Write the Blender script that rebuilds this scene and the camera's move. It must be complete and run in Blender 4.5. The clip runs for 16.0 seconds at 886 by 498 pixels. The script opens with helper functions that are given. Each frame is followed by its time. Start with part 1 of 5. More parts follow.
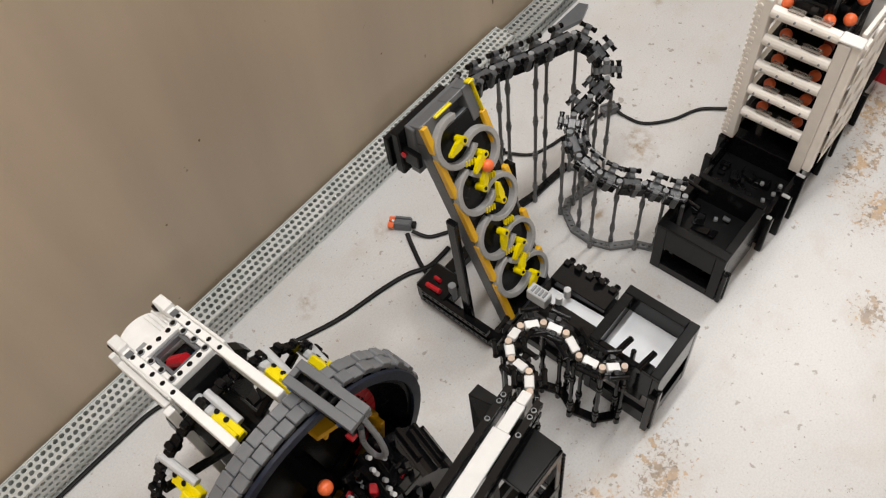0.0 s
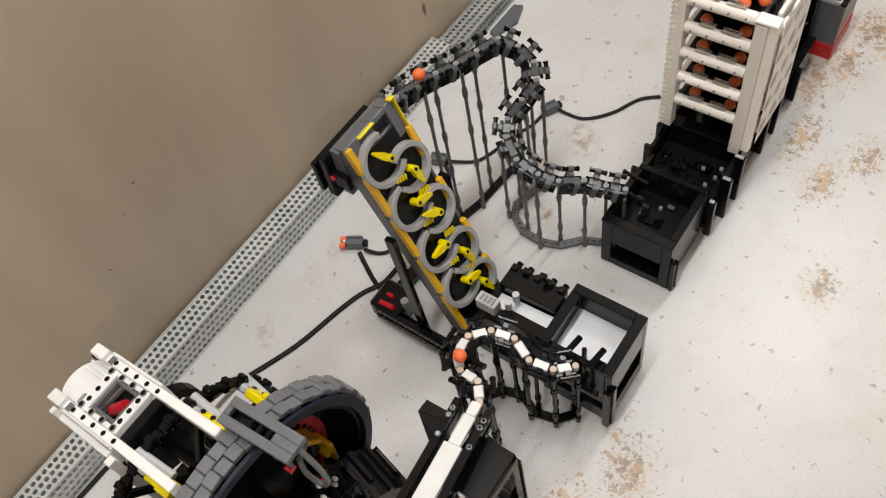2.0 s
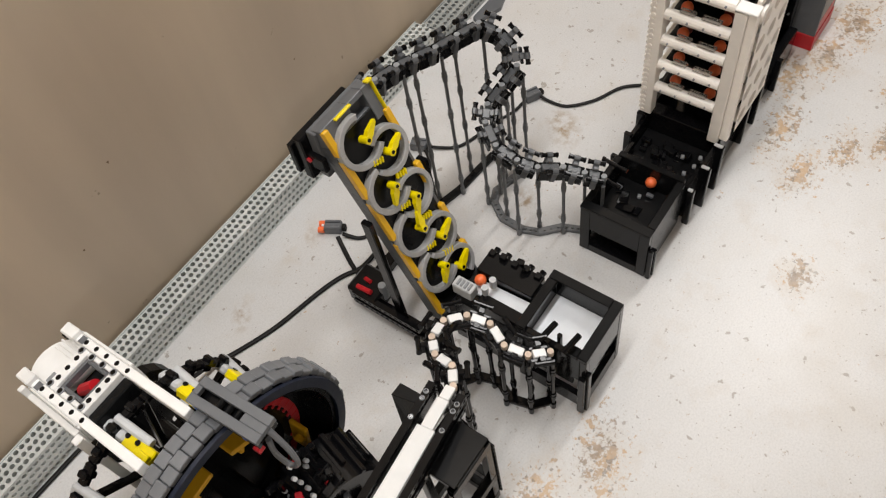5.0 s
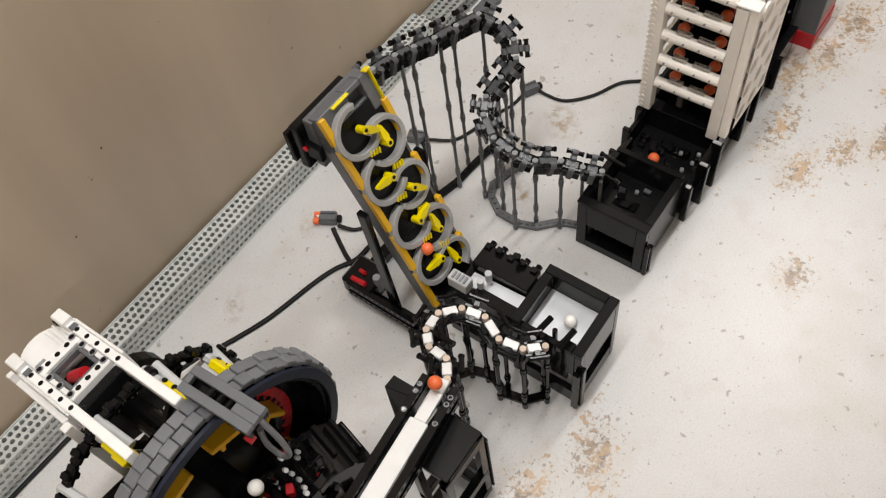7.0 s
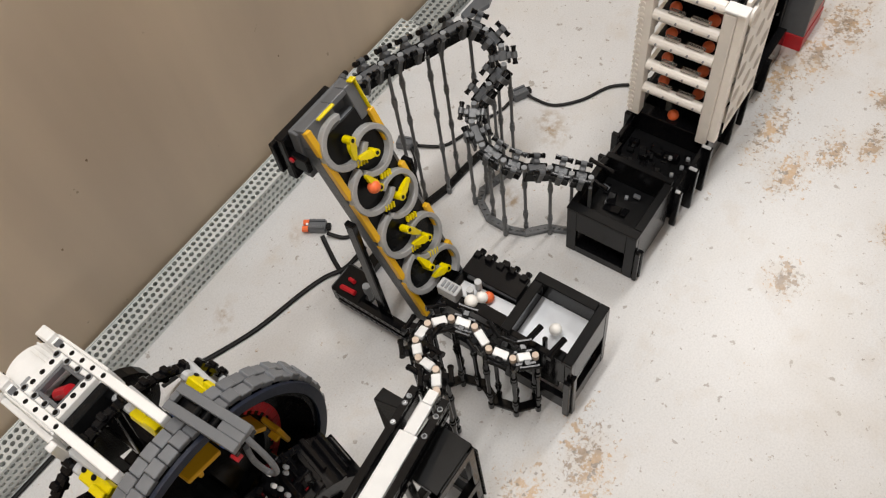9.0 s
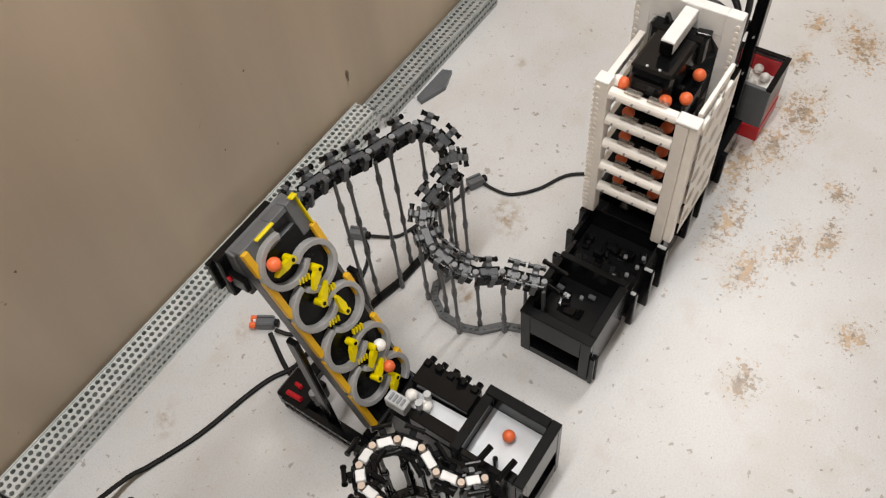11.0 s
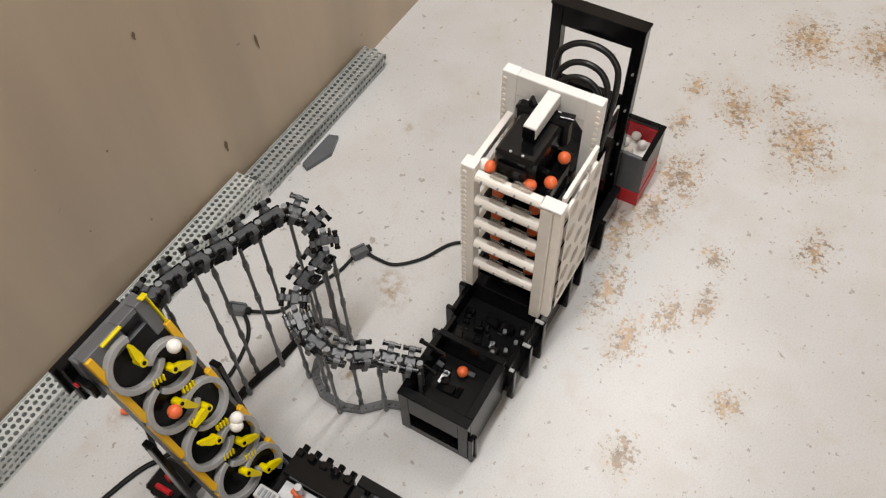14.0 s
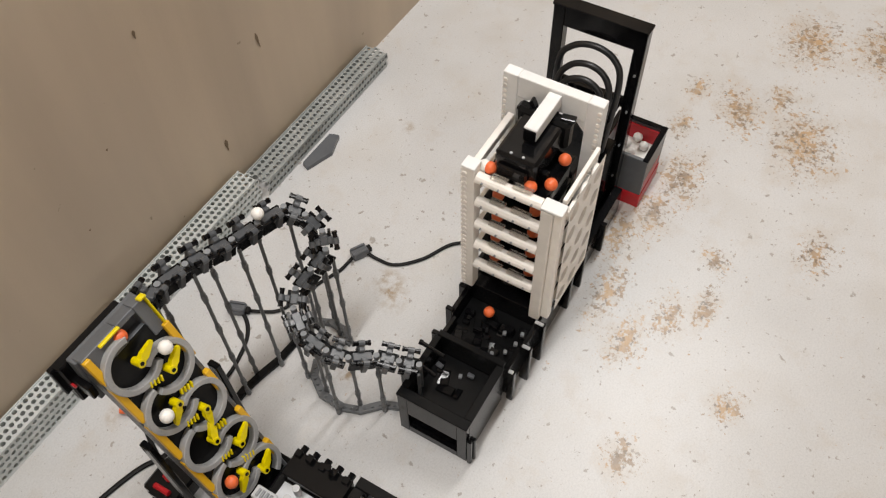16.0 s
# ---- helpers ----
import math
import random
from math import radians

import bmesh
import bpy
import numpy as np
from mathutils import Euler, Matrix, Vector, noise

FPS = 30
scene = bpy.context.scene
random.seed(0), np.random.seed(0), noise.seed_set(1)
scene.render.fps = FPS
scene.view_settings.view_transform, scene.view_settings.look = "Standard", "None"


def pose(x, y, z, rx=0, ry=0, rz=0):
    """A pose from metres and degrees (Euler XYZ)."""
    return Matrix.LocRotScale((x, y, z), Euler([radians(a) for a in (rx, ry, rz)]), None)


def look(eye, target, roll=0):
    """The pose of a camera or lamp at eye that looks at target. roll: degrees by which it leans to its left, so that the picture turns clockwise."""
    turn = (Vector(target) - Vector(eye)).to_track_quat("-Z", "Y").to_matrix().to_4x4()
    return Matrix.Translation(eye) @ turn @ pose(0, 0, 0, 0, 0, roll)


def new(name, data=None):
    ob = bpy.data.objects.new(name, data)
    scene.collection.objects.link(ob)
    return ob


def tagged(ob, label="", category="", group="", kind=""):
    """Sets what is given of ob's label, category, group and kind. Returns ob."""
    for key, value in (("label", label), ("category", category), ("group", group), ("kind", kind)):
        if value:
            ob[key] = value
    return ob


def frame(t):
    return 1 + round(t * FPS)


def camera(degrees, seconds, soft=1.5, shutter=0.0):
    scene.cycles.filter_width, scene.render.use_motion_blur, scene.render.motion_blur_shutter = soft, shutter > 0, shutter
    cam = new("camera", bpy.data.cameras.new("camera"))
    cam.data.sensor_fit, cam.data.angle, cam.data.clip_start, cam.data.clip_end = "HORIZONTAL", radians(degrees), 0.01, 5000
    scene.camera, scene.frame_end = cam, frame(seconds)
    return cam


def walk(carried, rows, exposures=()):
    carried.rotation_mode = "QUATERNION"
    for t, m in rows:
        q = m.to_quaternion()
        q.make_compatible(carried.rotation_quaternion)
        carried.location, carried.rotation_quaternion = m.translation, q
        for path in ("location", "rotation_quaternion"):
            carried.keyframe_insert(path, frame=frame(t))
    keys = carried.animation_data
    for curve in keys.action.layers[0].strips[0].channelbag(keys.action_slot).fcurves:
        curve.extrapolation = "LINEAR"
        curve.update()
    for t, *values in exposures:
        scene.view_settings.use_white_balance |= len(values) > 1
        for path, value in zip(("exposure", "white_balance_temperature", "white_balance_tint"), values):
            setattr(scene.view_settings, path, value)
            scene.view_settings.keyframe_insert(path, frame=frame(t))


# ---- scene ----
cam = camera(56.2, 16.0, soft=1.2)
PATH = [
    (0, (0.024, 0.011, 0.925), (0.785, 0.836, -0.73), -9.0),
    (0.5, (0.024, 0.016, 0.922), (0.757, 0.861, -0.736), -10.2),
    (1, (0.039, 0.004, 0.923), (0.762, 0.842, -0.743), -12.5),
    (1.5, (0.064, -0.022, 0.926), (0.817, 0.801, -0.734), -14.2),
    (2, (0.066, -0.029, 0.926), (0.842, 0.79, -0.725), -14.1),
    (2.5, (0.069, -0.034, 0.927), (0.848, 0.783, -0.725), -13.9),
    (3, (0.068, -0.034, 0.924), (0.847, 0.779, -0.729), -13.7),
    (3.5, (0.067, -0.034, 0.92), (0.845, 0.771, -0.737), -13.2),
    (4, (0.069, -0.037, 0.919), (0.844, 0.759, -0.744), -12.9),
    (6.5, (0.066, -0.04, 0.914), (0.85, 0.732, -0.757), -11.1),
    (7, (0.067, -0.037, 0.911), (0.846, 0.731, -0.763), -10.8),
    (7.5, (0.066, -0.039, 0.91), (0.843, 0.727, -0.765), -10.6),
    (8, (0.067, -0.039, 0.91), (0.843, 0.723, -0.769), -10.5),
    (8.2, (0.068, -0.039, 0.909), (0.844, 0.722, -0.77), -10.6),
    (10.3, (0.13, -0.016, 0.929), (0.933, 0.74, -0.739), -10.9),
    (10.5, (0.14, -0.012, 0.931), (0.96, 0.739, -0.731), -10.0),
    (11, (0.169, -0.009, 0.934), (1.042, 0.724, -0.709), -7.6),
    (11.5, (0.197, -0.012, 0.945), (1.124, 0.701, -0.677), -5.9),
    (12, (0.227, -0.02, 0.949), (1.195, 0.668, -0.661), -4.3),
    (12.5, (0.246, -0.021, 0.948), (1.225, 0.639, -0.667), -2.9),
    (13, (0.259, -0.028, 0.959), (1.25, 0.614, -0.655), -1.8),
    (13.5, (0.262, -0.029, 0.96), (1.26, 0.604, -0.654), -1.6),
    (14, (0.257, -0.035, 0.958), (1.257, 0.584, -0.659), -2.1),
    (14.5, (0.257, -0.036, 0.957), (1.261, 0.571, -0.663), -2.3),
    (15, (0.25, -0.029, 0.956), (1.256, 0.578, -0.663), -2.2),
    (15.5, (0.253, -0.032, 0.954), (1.258, 0.578, -0.663), -2.4),
    (16, (0.262, -0.034, 0.958), (1.257, 0.586, -0.663), -1.9),
]
walk(cam, [(t, look(eye, target, roll)) for t, eye, target, roll in PATH], [(0.0, -0.07), (8.0, -0.05), (10.5, -0.07), (12.0, -0.13), (16.0, -0.11)])

# ---- world and light ----
world = bpy.data.worlds.new("room_air")
scene.world = world
world.use_nodes = True
world.node_tree.nodes["Background"].inputs[0].default_value = (0.95, 0.97, 1.0, 1)
world.node_tree.nodes["Background"].inputs[1].default_value = 0.02


# Unseen overhead area lamps; places and powers set to suit the shadows and brightness.
def overhead_lamp(x, y, z, length, width, watts, turn, colour):
    lamp = bpy.data.lights.new("unseen_lamp", "AREA")
    lamp.shape, lamp.size, lamp.size_y = "RECTANGLE", length, width
    lamp.energy, lamp.color = watts, colour
    ob = new("unseen_lamp", lamp)
    ob.matrix_basis = pose(x, y, z, 0, 0, turn)
    return ob


overhead_lamp(0.2, 0.31, 2.4, 1.2, 0.1, 33, 0, (1.0, 0.975, 0.95))
# far lamp added for the glare and brightness of the right floor
overhead_lamp(2.1, 0.1, 2.36, 1.3, 0.35, 30, 0, (1.0, 0.975, 0.95))
# fill lamp added behind the camera to brighten tower front and wall
overhead_lamp(-0.9, -1.5, 2.36, 1.2, 0.1, 17, 0, (1.0, 0.97, 0.94))


# ---- materials ----
def shader(name, rough=0.5, metal=0.0, spec=0.5):
    m = bpy.data.materials.new(name)
    m.use_nodes = True
    nt = m.node_tree
    b = nt.nodes["Principled BSDF"]
    b.inputs["Roughness"].default_value = rough
    b.inputs["Metallic"].default_value = metal
    b.inputs["Specular IOR Level"].default_value = spec
    return m, nt, b


def node(nt, kind, **values):
    n = nt.nodes.new(kind)
    for k, v in values.items():
        n.inputs[k].default_value = v
    return n


def noise_of(nt, scale, detail=4.0, rough=0.6):
    tc = nt.nodes.new("ShaderNodeTexCoord")
    n = node(nt, "ShaderNodeTexNoise", Scale=scale, Detail=detail, Roughness=rough)
    nt.links.new(tc.outputs["Object"], n.inputs["Vector"])
    return n


def ramp_of(nt, source, stops):
    r = nt.nodes.new("ShaderNodeValToRGB")
    while len(r.color_ramp.elements) < len(stops):
        r.color_ramp.elements.new(0.5)
    for e, (p, c) in zip(r.color_ramp.elements, stops):
        e.position, e.color = p, (*c, 1)
    nt.links.new(source, r.inputs["Fac"])
    return r


def bump_of(nt, b, source, strength, distance):
    bp = node(nt, "ShaderNodeBump", Strength=strength, Distance=distance)
    nt.links.new(source, bp.inputs["Height"])
    nt.links.new(bp.outputs["Normal"], b.inputs["Normal"])


def scaled(c, f):
    return tuple(min(1.0, v * f) for v in c)


def plastic(name, colour, rough=0.3, vary=0.12, spec=0.5):
    """Moulded toy plastic: faint tone change from piece to piece, fine scuffs and dust."""
    m, nt, b = shader(name, rough, 0.0, spec)
    n1 = noise_of(nt, 55.0, 5.0)
    info = nt.nodes.new("ShaderNodeObjectInfo")
    tone = ramp_of(nt, n1.outputs["Fac"], [(0.3, scaled(colour, 1 - vary)), (0.7, scaled(colour, 1 + vary * 0.6))])
    tone2 = node(nt, "ShaderNodeHueSaturation")
    mul = nt.nodes.new("ShaderNodeMapRange")
    mul.inputs["To Min"].default_value, mul.inputs["To Max"].default_value = 0.92, 1.08
    nt.links.new(info.outputs["Random"], mul.inputs["Value"])
    nt.links.new(mul.outputs["Result"], tone2.inputs["Value"])
    nt.links.new(tone.outputs["Color"], tone2.inputs["Color"])
    nt.links.new(tone2.outputs["Color"], b.inputs["Base Color"])
    n2 = noise_of(nt, 260.0, 6.0)
    rr = nt.nodes.new("ShaderNodeMapRange")
    rr.inputs["To Min"].default_value, rr.inputs["To Max"].default_value = rough * 0.75, rough * 1.35
    nt.links.new(n2.outputs["Fac"], rr.inputs["Value"])
    nt.links.new(rr.outputs["Result"], b.inputs["Roughness"])
    bump_of(nt, b, n2.outputs["Fac"], 0.08, 0.0004)
    return m


BLACK = plastic("black_plastic", (0.005, 0.005, 0.0057), 0.13, 0.2, 0.24)
CHARCOAL = plastic("worn_black_plastic", (0.0075, 0.0077, 0.0082), 0.2, 0.25, 0.17)
DARKGREY = plastic("dark_bluish_grey_plastic", (0.115, 0.121, 0.13), 0.32)
MIDGREY = plastic("medium_grey_plastic", (0.25, 0.26, 0.27), 0.32)
POSTGREY = plastic("post_grey_plastic", (0.125, 0.13, 0.135), 0.34)
LIGHTGREY = plastic("light_grey_plastic", (0.5, 0.51, 0.52), 0.3)
RINGGREY = plastic("ring_grey_plastic", (0.36, 0.36, 0.36), 0.28)
WHITE = plastic("white_plastic", (0.8, 0.8, 0.79), 0.3, 0.05)
CREAM = plastic("aged_white_plastic", (0.92, 0.88, 0.825), 0.34, 0.05)
YELLOW = plastic("yellow_plastic", (0.82, 0.66, 0.0), 0.28, 0.08)
# AMBER's hue darkened in the colour for the shade inside the ring
SHADED_AMBER = plastic("shaded_amber_plastic", (0.6, 0.33, 0.012), 0.35, 0.1)
AMBER = plastic("amber_yellow_plastic", (0.78, 0.44, 0.015), 0.3, 0.08)
TRACKGREY = plastic("track_grey_plastic", (0.085, 0.09, 0.097), 0.3)
RED = plastic("red_plastic", (0.5, 0.012, 0.02), 0.3)
BLUE = plastic("blue_plastic", (0.02, 0.1, 0.45), 0.3)
NAVY = plastic("navy_plastic", (0.007, 0.012, 0.028), 0.35)
ORANGE = plastic("orange_ball_plastic", (0.85, 0.165, 0.05), 0.38, 0.06)
PALE = plastic("white_ball_plastic", (0.86, 0.84, 0.8), 0.35, 0.05)
SHADED_RED = plastic("shaded_ball_red", (0.2, 0.03, 0.018), 0.35)
RUBBER = plastic("cable_rubber", (0.006, 0.0055, 0.0055), 0.55, 0.3, 0.25)
HOSE = plastic("black_rubber_hose", (0.014, 0.014, 0.015), 0.35, 0.2)
TAN = plastic("tan_plastic", (0.6, 0.48, 0.38), 0.35)
TRAY = plastic("pale_grey_tray_plastic", (0.72, 0.74, 0.77), 0.35, 0.05)


def floor_material():
    m, nt, b = shader("painted_concrete", 0.36, 0.0, 0.7)
    tc = nt.nodes.new("ShaderNodeTexCoord")

    def tex(scale, detail, rough=0.6, squash=None):
        n = node(nt, "ShaderNodeTexNoise", Scale=scale, Detail=detail, Roughness=rough)
        nt.links.new(tc.outputs["Object"], n.inputs["Vector"])
        return n

    broad = tex(2.4, 4.0)
    base = ramp_of(nt, broad.outputs["Fac"], [(0.3, (0.555, 0.548, 0.54)), (0.7, (0.655, 0.652, 0.65))])
    grain = tex(420.0, 3.0)
    grit = ramp_of(nt, grain.outputs["Fac"], [(0.25, (0.86, 0.86, 0.86)), (0.6, (1, 1, 1))])
    mx = nt.nodes.new("ShaderNodeMix")
    mx.data_type, mx.blend_type = "RGBA", "MULTIPLY"
    mx.inputs["Factor"].default_value = 1.0
    nt.links.new(base.outputs["Color"], mx.inputs["A"])
    nt.links.new(grit.outputs["Color"], mx.inputs["B"])
    last = mx.outputs["Result"]

    def layer(last, mask, colour, amount):
        mm = nt.nodes.new("ShaderNodeMix")
        mm.data_type = "RGBA"
        sc = nt.nodes.new("ShaderNodeMath")
        sc.operation = "MULTIPLY"
        sc.inputs[1].default_value = amount
        nt.links.new(mask, sc.inputs[0])
        nt.links.new(sc.outputs[0], mm.inputs["Factor"])
        nt.links.new(last, mm.inputs["A"])
        mm.inputs["B"].default_value = (*colour, 1)
        return mm.outputs["Result"]

    def times(a, c):
        k = nt.nodes.new("ShaderNodeMath")
        k.operation = "MULTIPLY"
        nt.links.new(a, k.inputs[0])
        nt.links.new(c, k.inputs[1])
        return k.outputs[0]

    def patch(cx, cy, rx, ry, turn):
        """A soft oval zone of dirt on the floor, 1 in its middle."""
        mp = nt.nodes.new("ShaderNodeMapping")
        mp.vector_type = "TEXTURE"
        mp.inputs["Location"].default_value = (cx, cy, 0)
        mp.inputs["Rotation"].default_value = (0, 0, radians(turn))
        mp.inputs["Scale"].default_value = (rx, ry, 1)
        nt.links.new(tc.outputs["Object"], mp.inputs["Vector"])
        g = nt.nodes.new("ShaderNodeTexGradient")
        g.gradient_type = "SPHERICAL"
        nt.links.new(mp.outputs["Vector"], g.inputs["Vector"])
        return g.outputs["Fac"]

    def add(a, c):
        k = nt.nodes.new("ShaderNodeMath")
        k.operation = "MAXIMUM"
        nt.links.new(a, k.inputs[0])
        nt.links.new(c, k.inputs[1])
        return k.outputs[0]

    zone = None
    for p in ((1.32, 0.057, 0.1, 0.06, 30), (1.3, -0.055, 0.13, 0.085, 20), (1.14, 0.085, 0.1, 0.06, 10), (1.06, 0.1, 0.1, 0.05, 0),
              (1.34, 0.13, 0.05, 0.03, 0), (1.25, 0.126, 0.05, 0.03, 0), (1.38, 0.005, 0.06, 0.04, 0), (1.54, 0.0, 0.12, 0.09, 0), (1.58, -0.12, 0.14, 0.1, 0),
              (1.0, 0.125, 0.09, 0.045, 0), (1.1, -0.126, 0.065, 0.045, 0), (1.02, -0.013, 0.05, 0.03, 40), (0.9, 0.015, 0.07, 0.04, 0), (0.84, 0.05, 0.08, 0.045, 0),
              (0.815, -0.096, 0.045, 0.035, 0), (0.94, -0.024, 0.06, 0.03, 0), (0.69, -0.01, 0.05, 0.04, 0), (0.9, 0.1, 0.1, 0.04, 0), (0.36, 0.08, 0.1, 0.05, 30), (0.28, 0.12, 0.08, 0.05, 0)):
        g = patch(*p)
        zone = g if zone is None else add(zone, g)

    def sum_of(a, c, gain):
        k = nt.nodes.new("ShaderNodeMath")
        k.operation = "MULTIPLY_ADD"
        nt.links.new(a, k.inputs[0])
        k.inputs[1].default_value = gain
        nt.links.new(c, k.inputs[2])
        return k.outputs[0]

    # soft tan clouds in the dirty zones, with fine brown grains gathered in them
    drift = tex(17.0, 5.0, 0.65)
    haze = ramp_of(nt, sum_of(zone, drift.outputs["Fac"], 0.3), [(0.55, (0, 0, 0)), (0.86, (1, 1, 1))])
    last = layer(last, haze.outputs["Color"], (0.43, 0.32, 0.2), 0.36)
    tint = ramp_of(nt, tex(28.0, 3.0).outputs["Fac"], [(0.38, (0.22, 0.145, 0.08)), (0.6, (0.46, 0.28, 0.12))])
    for scale, gain, lo, hi, amount in ((78.0, 0.225, 0.665, 0.705, 0.78), (210.0, 0.17, 0.65, 0.69, 0.55)):
        grainy = tex(scale, 5.0, 0.68)
        mask = ramp_of(nt, sum_of(zone, grainy.outputs["Fac"], gain), [(lo, (0, 0, 0)), (hi, (1, 1, 1))])
        mb = nt.nodes.new("ShaderNodeMix")
        mb.data_type = "RGBA"
        fb = nt.nodes.new("ShaderNodeMath")
        fb.operation = "MULTIPLY"
        fb.inputs[1].default_value = amount
        nt.links.new(mask.outputs["Color"], fb.inputs[0])
        nt.links.new(fb.outputs[0], mb.inputs["Factor"])
        nt.links.new(last, mb.inputs["A"])
        nt.links.new(tint.outputs["Color"], mb.inputs["B"])
        last = mb.outputs["Result"]
    fine = tex(140.0, 3.0, 0.55)
    fleck = ramp_of(nt, sum_of(zone, fine.outputs["Fac"], 0.15), [(0.7, (0, 0, 0)), (0.73, (1, 1, 1))])
    last = layer(last, fleck.outputs["Color"], (0.13, 0.1, 0.07), 0.65)
    # single dark specks all over
    wide = tex(62.0, 4.0, 0.55)
    speck = ramp_of(nt, wide.outputs["Fac"], [(0.662, (0, 0, 0)), (0.685, (1, 1, 1))])
    last = layer(last, speck.outputs["Color"], (0.2, 0.16, 0.12), 0.6)
    dust = tex(150.0, 4.0, 0.6)
    dots = ramp_of(nt, dust.outputs["Fac"], [(0.672, (0, 0, 0)), (0.7, (1, 1, 1))])
    last = layer(last, dots.outputs["Color"], (0.25, 0.2, 0.15), 0.45)
    spread = tex(5.0, 3.0)
    smear = ramp_of(nt, spread.outputs["Fac"], [(0.52, (0, 0, 0)), (0.75, (1, 1, 1))])
    last = layer(last, smear.outputs["Color"], (0.46, 0.41, 0.34), 0.35)
    for cx, cy, r, amount in ((0.755, 0.36, 0.05, 0.85), (0.62, 0.34, 0.03, 0.8), (0.275, 0.56, 0.03, 0.6), (0.42, 0.56, 0.02, 0.5), (0.68, 0.22, 0.03, 0.6), (1.03, 0.5, 0.02, 0.5)):
        pr = ramp_of(nt, patch(cx, cy, r, r * 0.6, 40), [(0.1, (0, 0, 0)), (0.8, (1, 1, 1))])
        last = layer(last, times(pr.outputs["Color"], ramp_of(nt, tex(75.0, 5.0).outputs["Fac"], [(0.42, (0, 0, 0)), (0.62, (1, 1, 1))]).outputs["Color"]), (0.28, 0.18, 0.08), amount)
    nt.links.new(last, b.inputs["Base Color"])
    bump_of(nt, b, grain.outputs["Fac"], 0.15, 0.0005)
    return m


def wall_material():
    m, nt, b = shader("painted_plaster", 0.55)
    tc = nt.nodes.new("ShaderNodeTexCoord")
    n1 = node(nt, "ShaderNodeTexNoise", Scale=1.8, Detail=5.0)
    nt.links.new(tc.outputs["Object"], n1.inputs["Vector"])
    base = ramp_of(nt, n1.outputs["Fac"], [(0.3, (0.515, 0.417, 0.311)), (0.7, (0.58, 0.48, 0.37))])
    mp = nt.nodes.new("ShaderNodeMapping")
    mp.inputs["Scale"].default_value = (7.0, 1.0, 0.8)
    nt.links.new(tc.outputs["Object"], mp.inputs["Vector"])
    n4 = node(nt, "ShaderNodeTexNoise", Scale=1.0, Detail=4.0)
    nt.links.new(mp.outputs["Vector"], n4.inputs["Vector"])
    streak = ramp_of(nt, n4.outputs["Fac"], [(0.35, (0.86, 0.86, 0.86)), (0.7, (1.12, 1.12, 1.1))])
    sm = nt.nodes.new("ShaderNodeMix")
    sm.data_type, sm.blend_type = "RGBA", "MULTIPLY"
    sm.inputs["Factor"].default_value = 1.0
    nt.links.new(base.outputs["Color"], sm.inputs["A"])
    nt.links.new(streak.outputs["Color"], sm.inputs["B"])
    n2 = node(nt, "ShaderNodeTexNoise", Scale=34.0, Detail=4.0)
    nt.links.new(tc.outputs["Object"], n2.inputs["Vector"])
    speck = ramp_of(nt, n2.outputs["Fac"], [(0.72, (0, 0, 0)), (0.75, (1, 1, 1))])
    mx = nt.nodes.new("ShaderNodeMix")
    mx.data_type = "RGBA"
    nt.links.new(speck.outputs["Color"], mx.inputs["Factor"])
    nt.links.new(sm.outputs["Result"], mx.inputs["A"])
    mx.inputs["B"].default_value = (0.3, 0.24, 0.17, 1)
    nt.links.new(mx.outputs["Result"], b.inputs["Base Color"])
    n3 = node(nt, "ShaderNodeTexNoise", Scale=240.0, Detail=3.0)
    nt.links.new(tc.outputs["Object"], n3.inputs["Vector"])
    bump_of(nt, b, n3.outputs["Fac"], 0.12, 0.001)
    return m


def steel_material(name, k):
    m, nt, b = shader(name, 0.42, 0.3)
    n1 = noise_of(nt, 26.0, 4.0)
    base = ramp_of(nt, n1.outputs["Fac"], [(0.3, scaled((0.58, 0.62, 0.605), k)), (0.7, scaled((0.75, 0.775, 0.76), k))])
    nt.links.new(base.outputs["Color"], b.inputs["Base Color"])
    n2 = noise_of(nt, 180.0, 5.0)
    bump_of(nt, b, n2.outputs["Fac"], 0.1, 0.0006)
    return m


FLOOR, WALL = floor_material(), wall_material()
# the low channel's steel is the same mix, toned darker
STEEL, DARK_STEEL = steel_material("galvanised_steel", 0.86), steel_material("dark_steel", 0.55)
# unseen ceiling, kept dark so glossy black tops reflect less
DARK_CEIL = plastic("darkened_ceiling", (0.2, 0.198, 0.195), 0.7, 0.03)
CLEAR, _nt, _b = shader("clear_plastic", 0.12)
_b.inputs["Transmission Weight"].default_value = 0.9
_b.inputs["Base Color"].default_value = (0.9, 0.86, 0.8, 1)


# ---- shape tools ----
def box(bm, x0, y0, z0, x1, y1, z1, bevel=0.0006, m=None):
    v = [bm.verts.new((x, y, z)) for x in (x0, x1) for y in (y0, y1) for z in (z0, z1)]
    for f in ((0, 1, 3, 2), (4, 6, 7, 5), (0, 4, 5, 1), (2, 3, 7, 6), (0, 2, 6, 4), (1, 5, 7, 3)):
        bm.faces.new([v[i] for i in f])
    es = {e for w in v for e in w.link_edges}
    if bevel:
        r = bmesh.ops.bevel(bm, geom=list(es), offset=bevel, segments=1, affect="EDGES", profile=0.5)
        v = list({w for f in r["faces"] for w in f.verts} | {w for w in v if w.is_valid})
    if m is not None:
        for w in v:
            w.co = m @ w.co
    return v


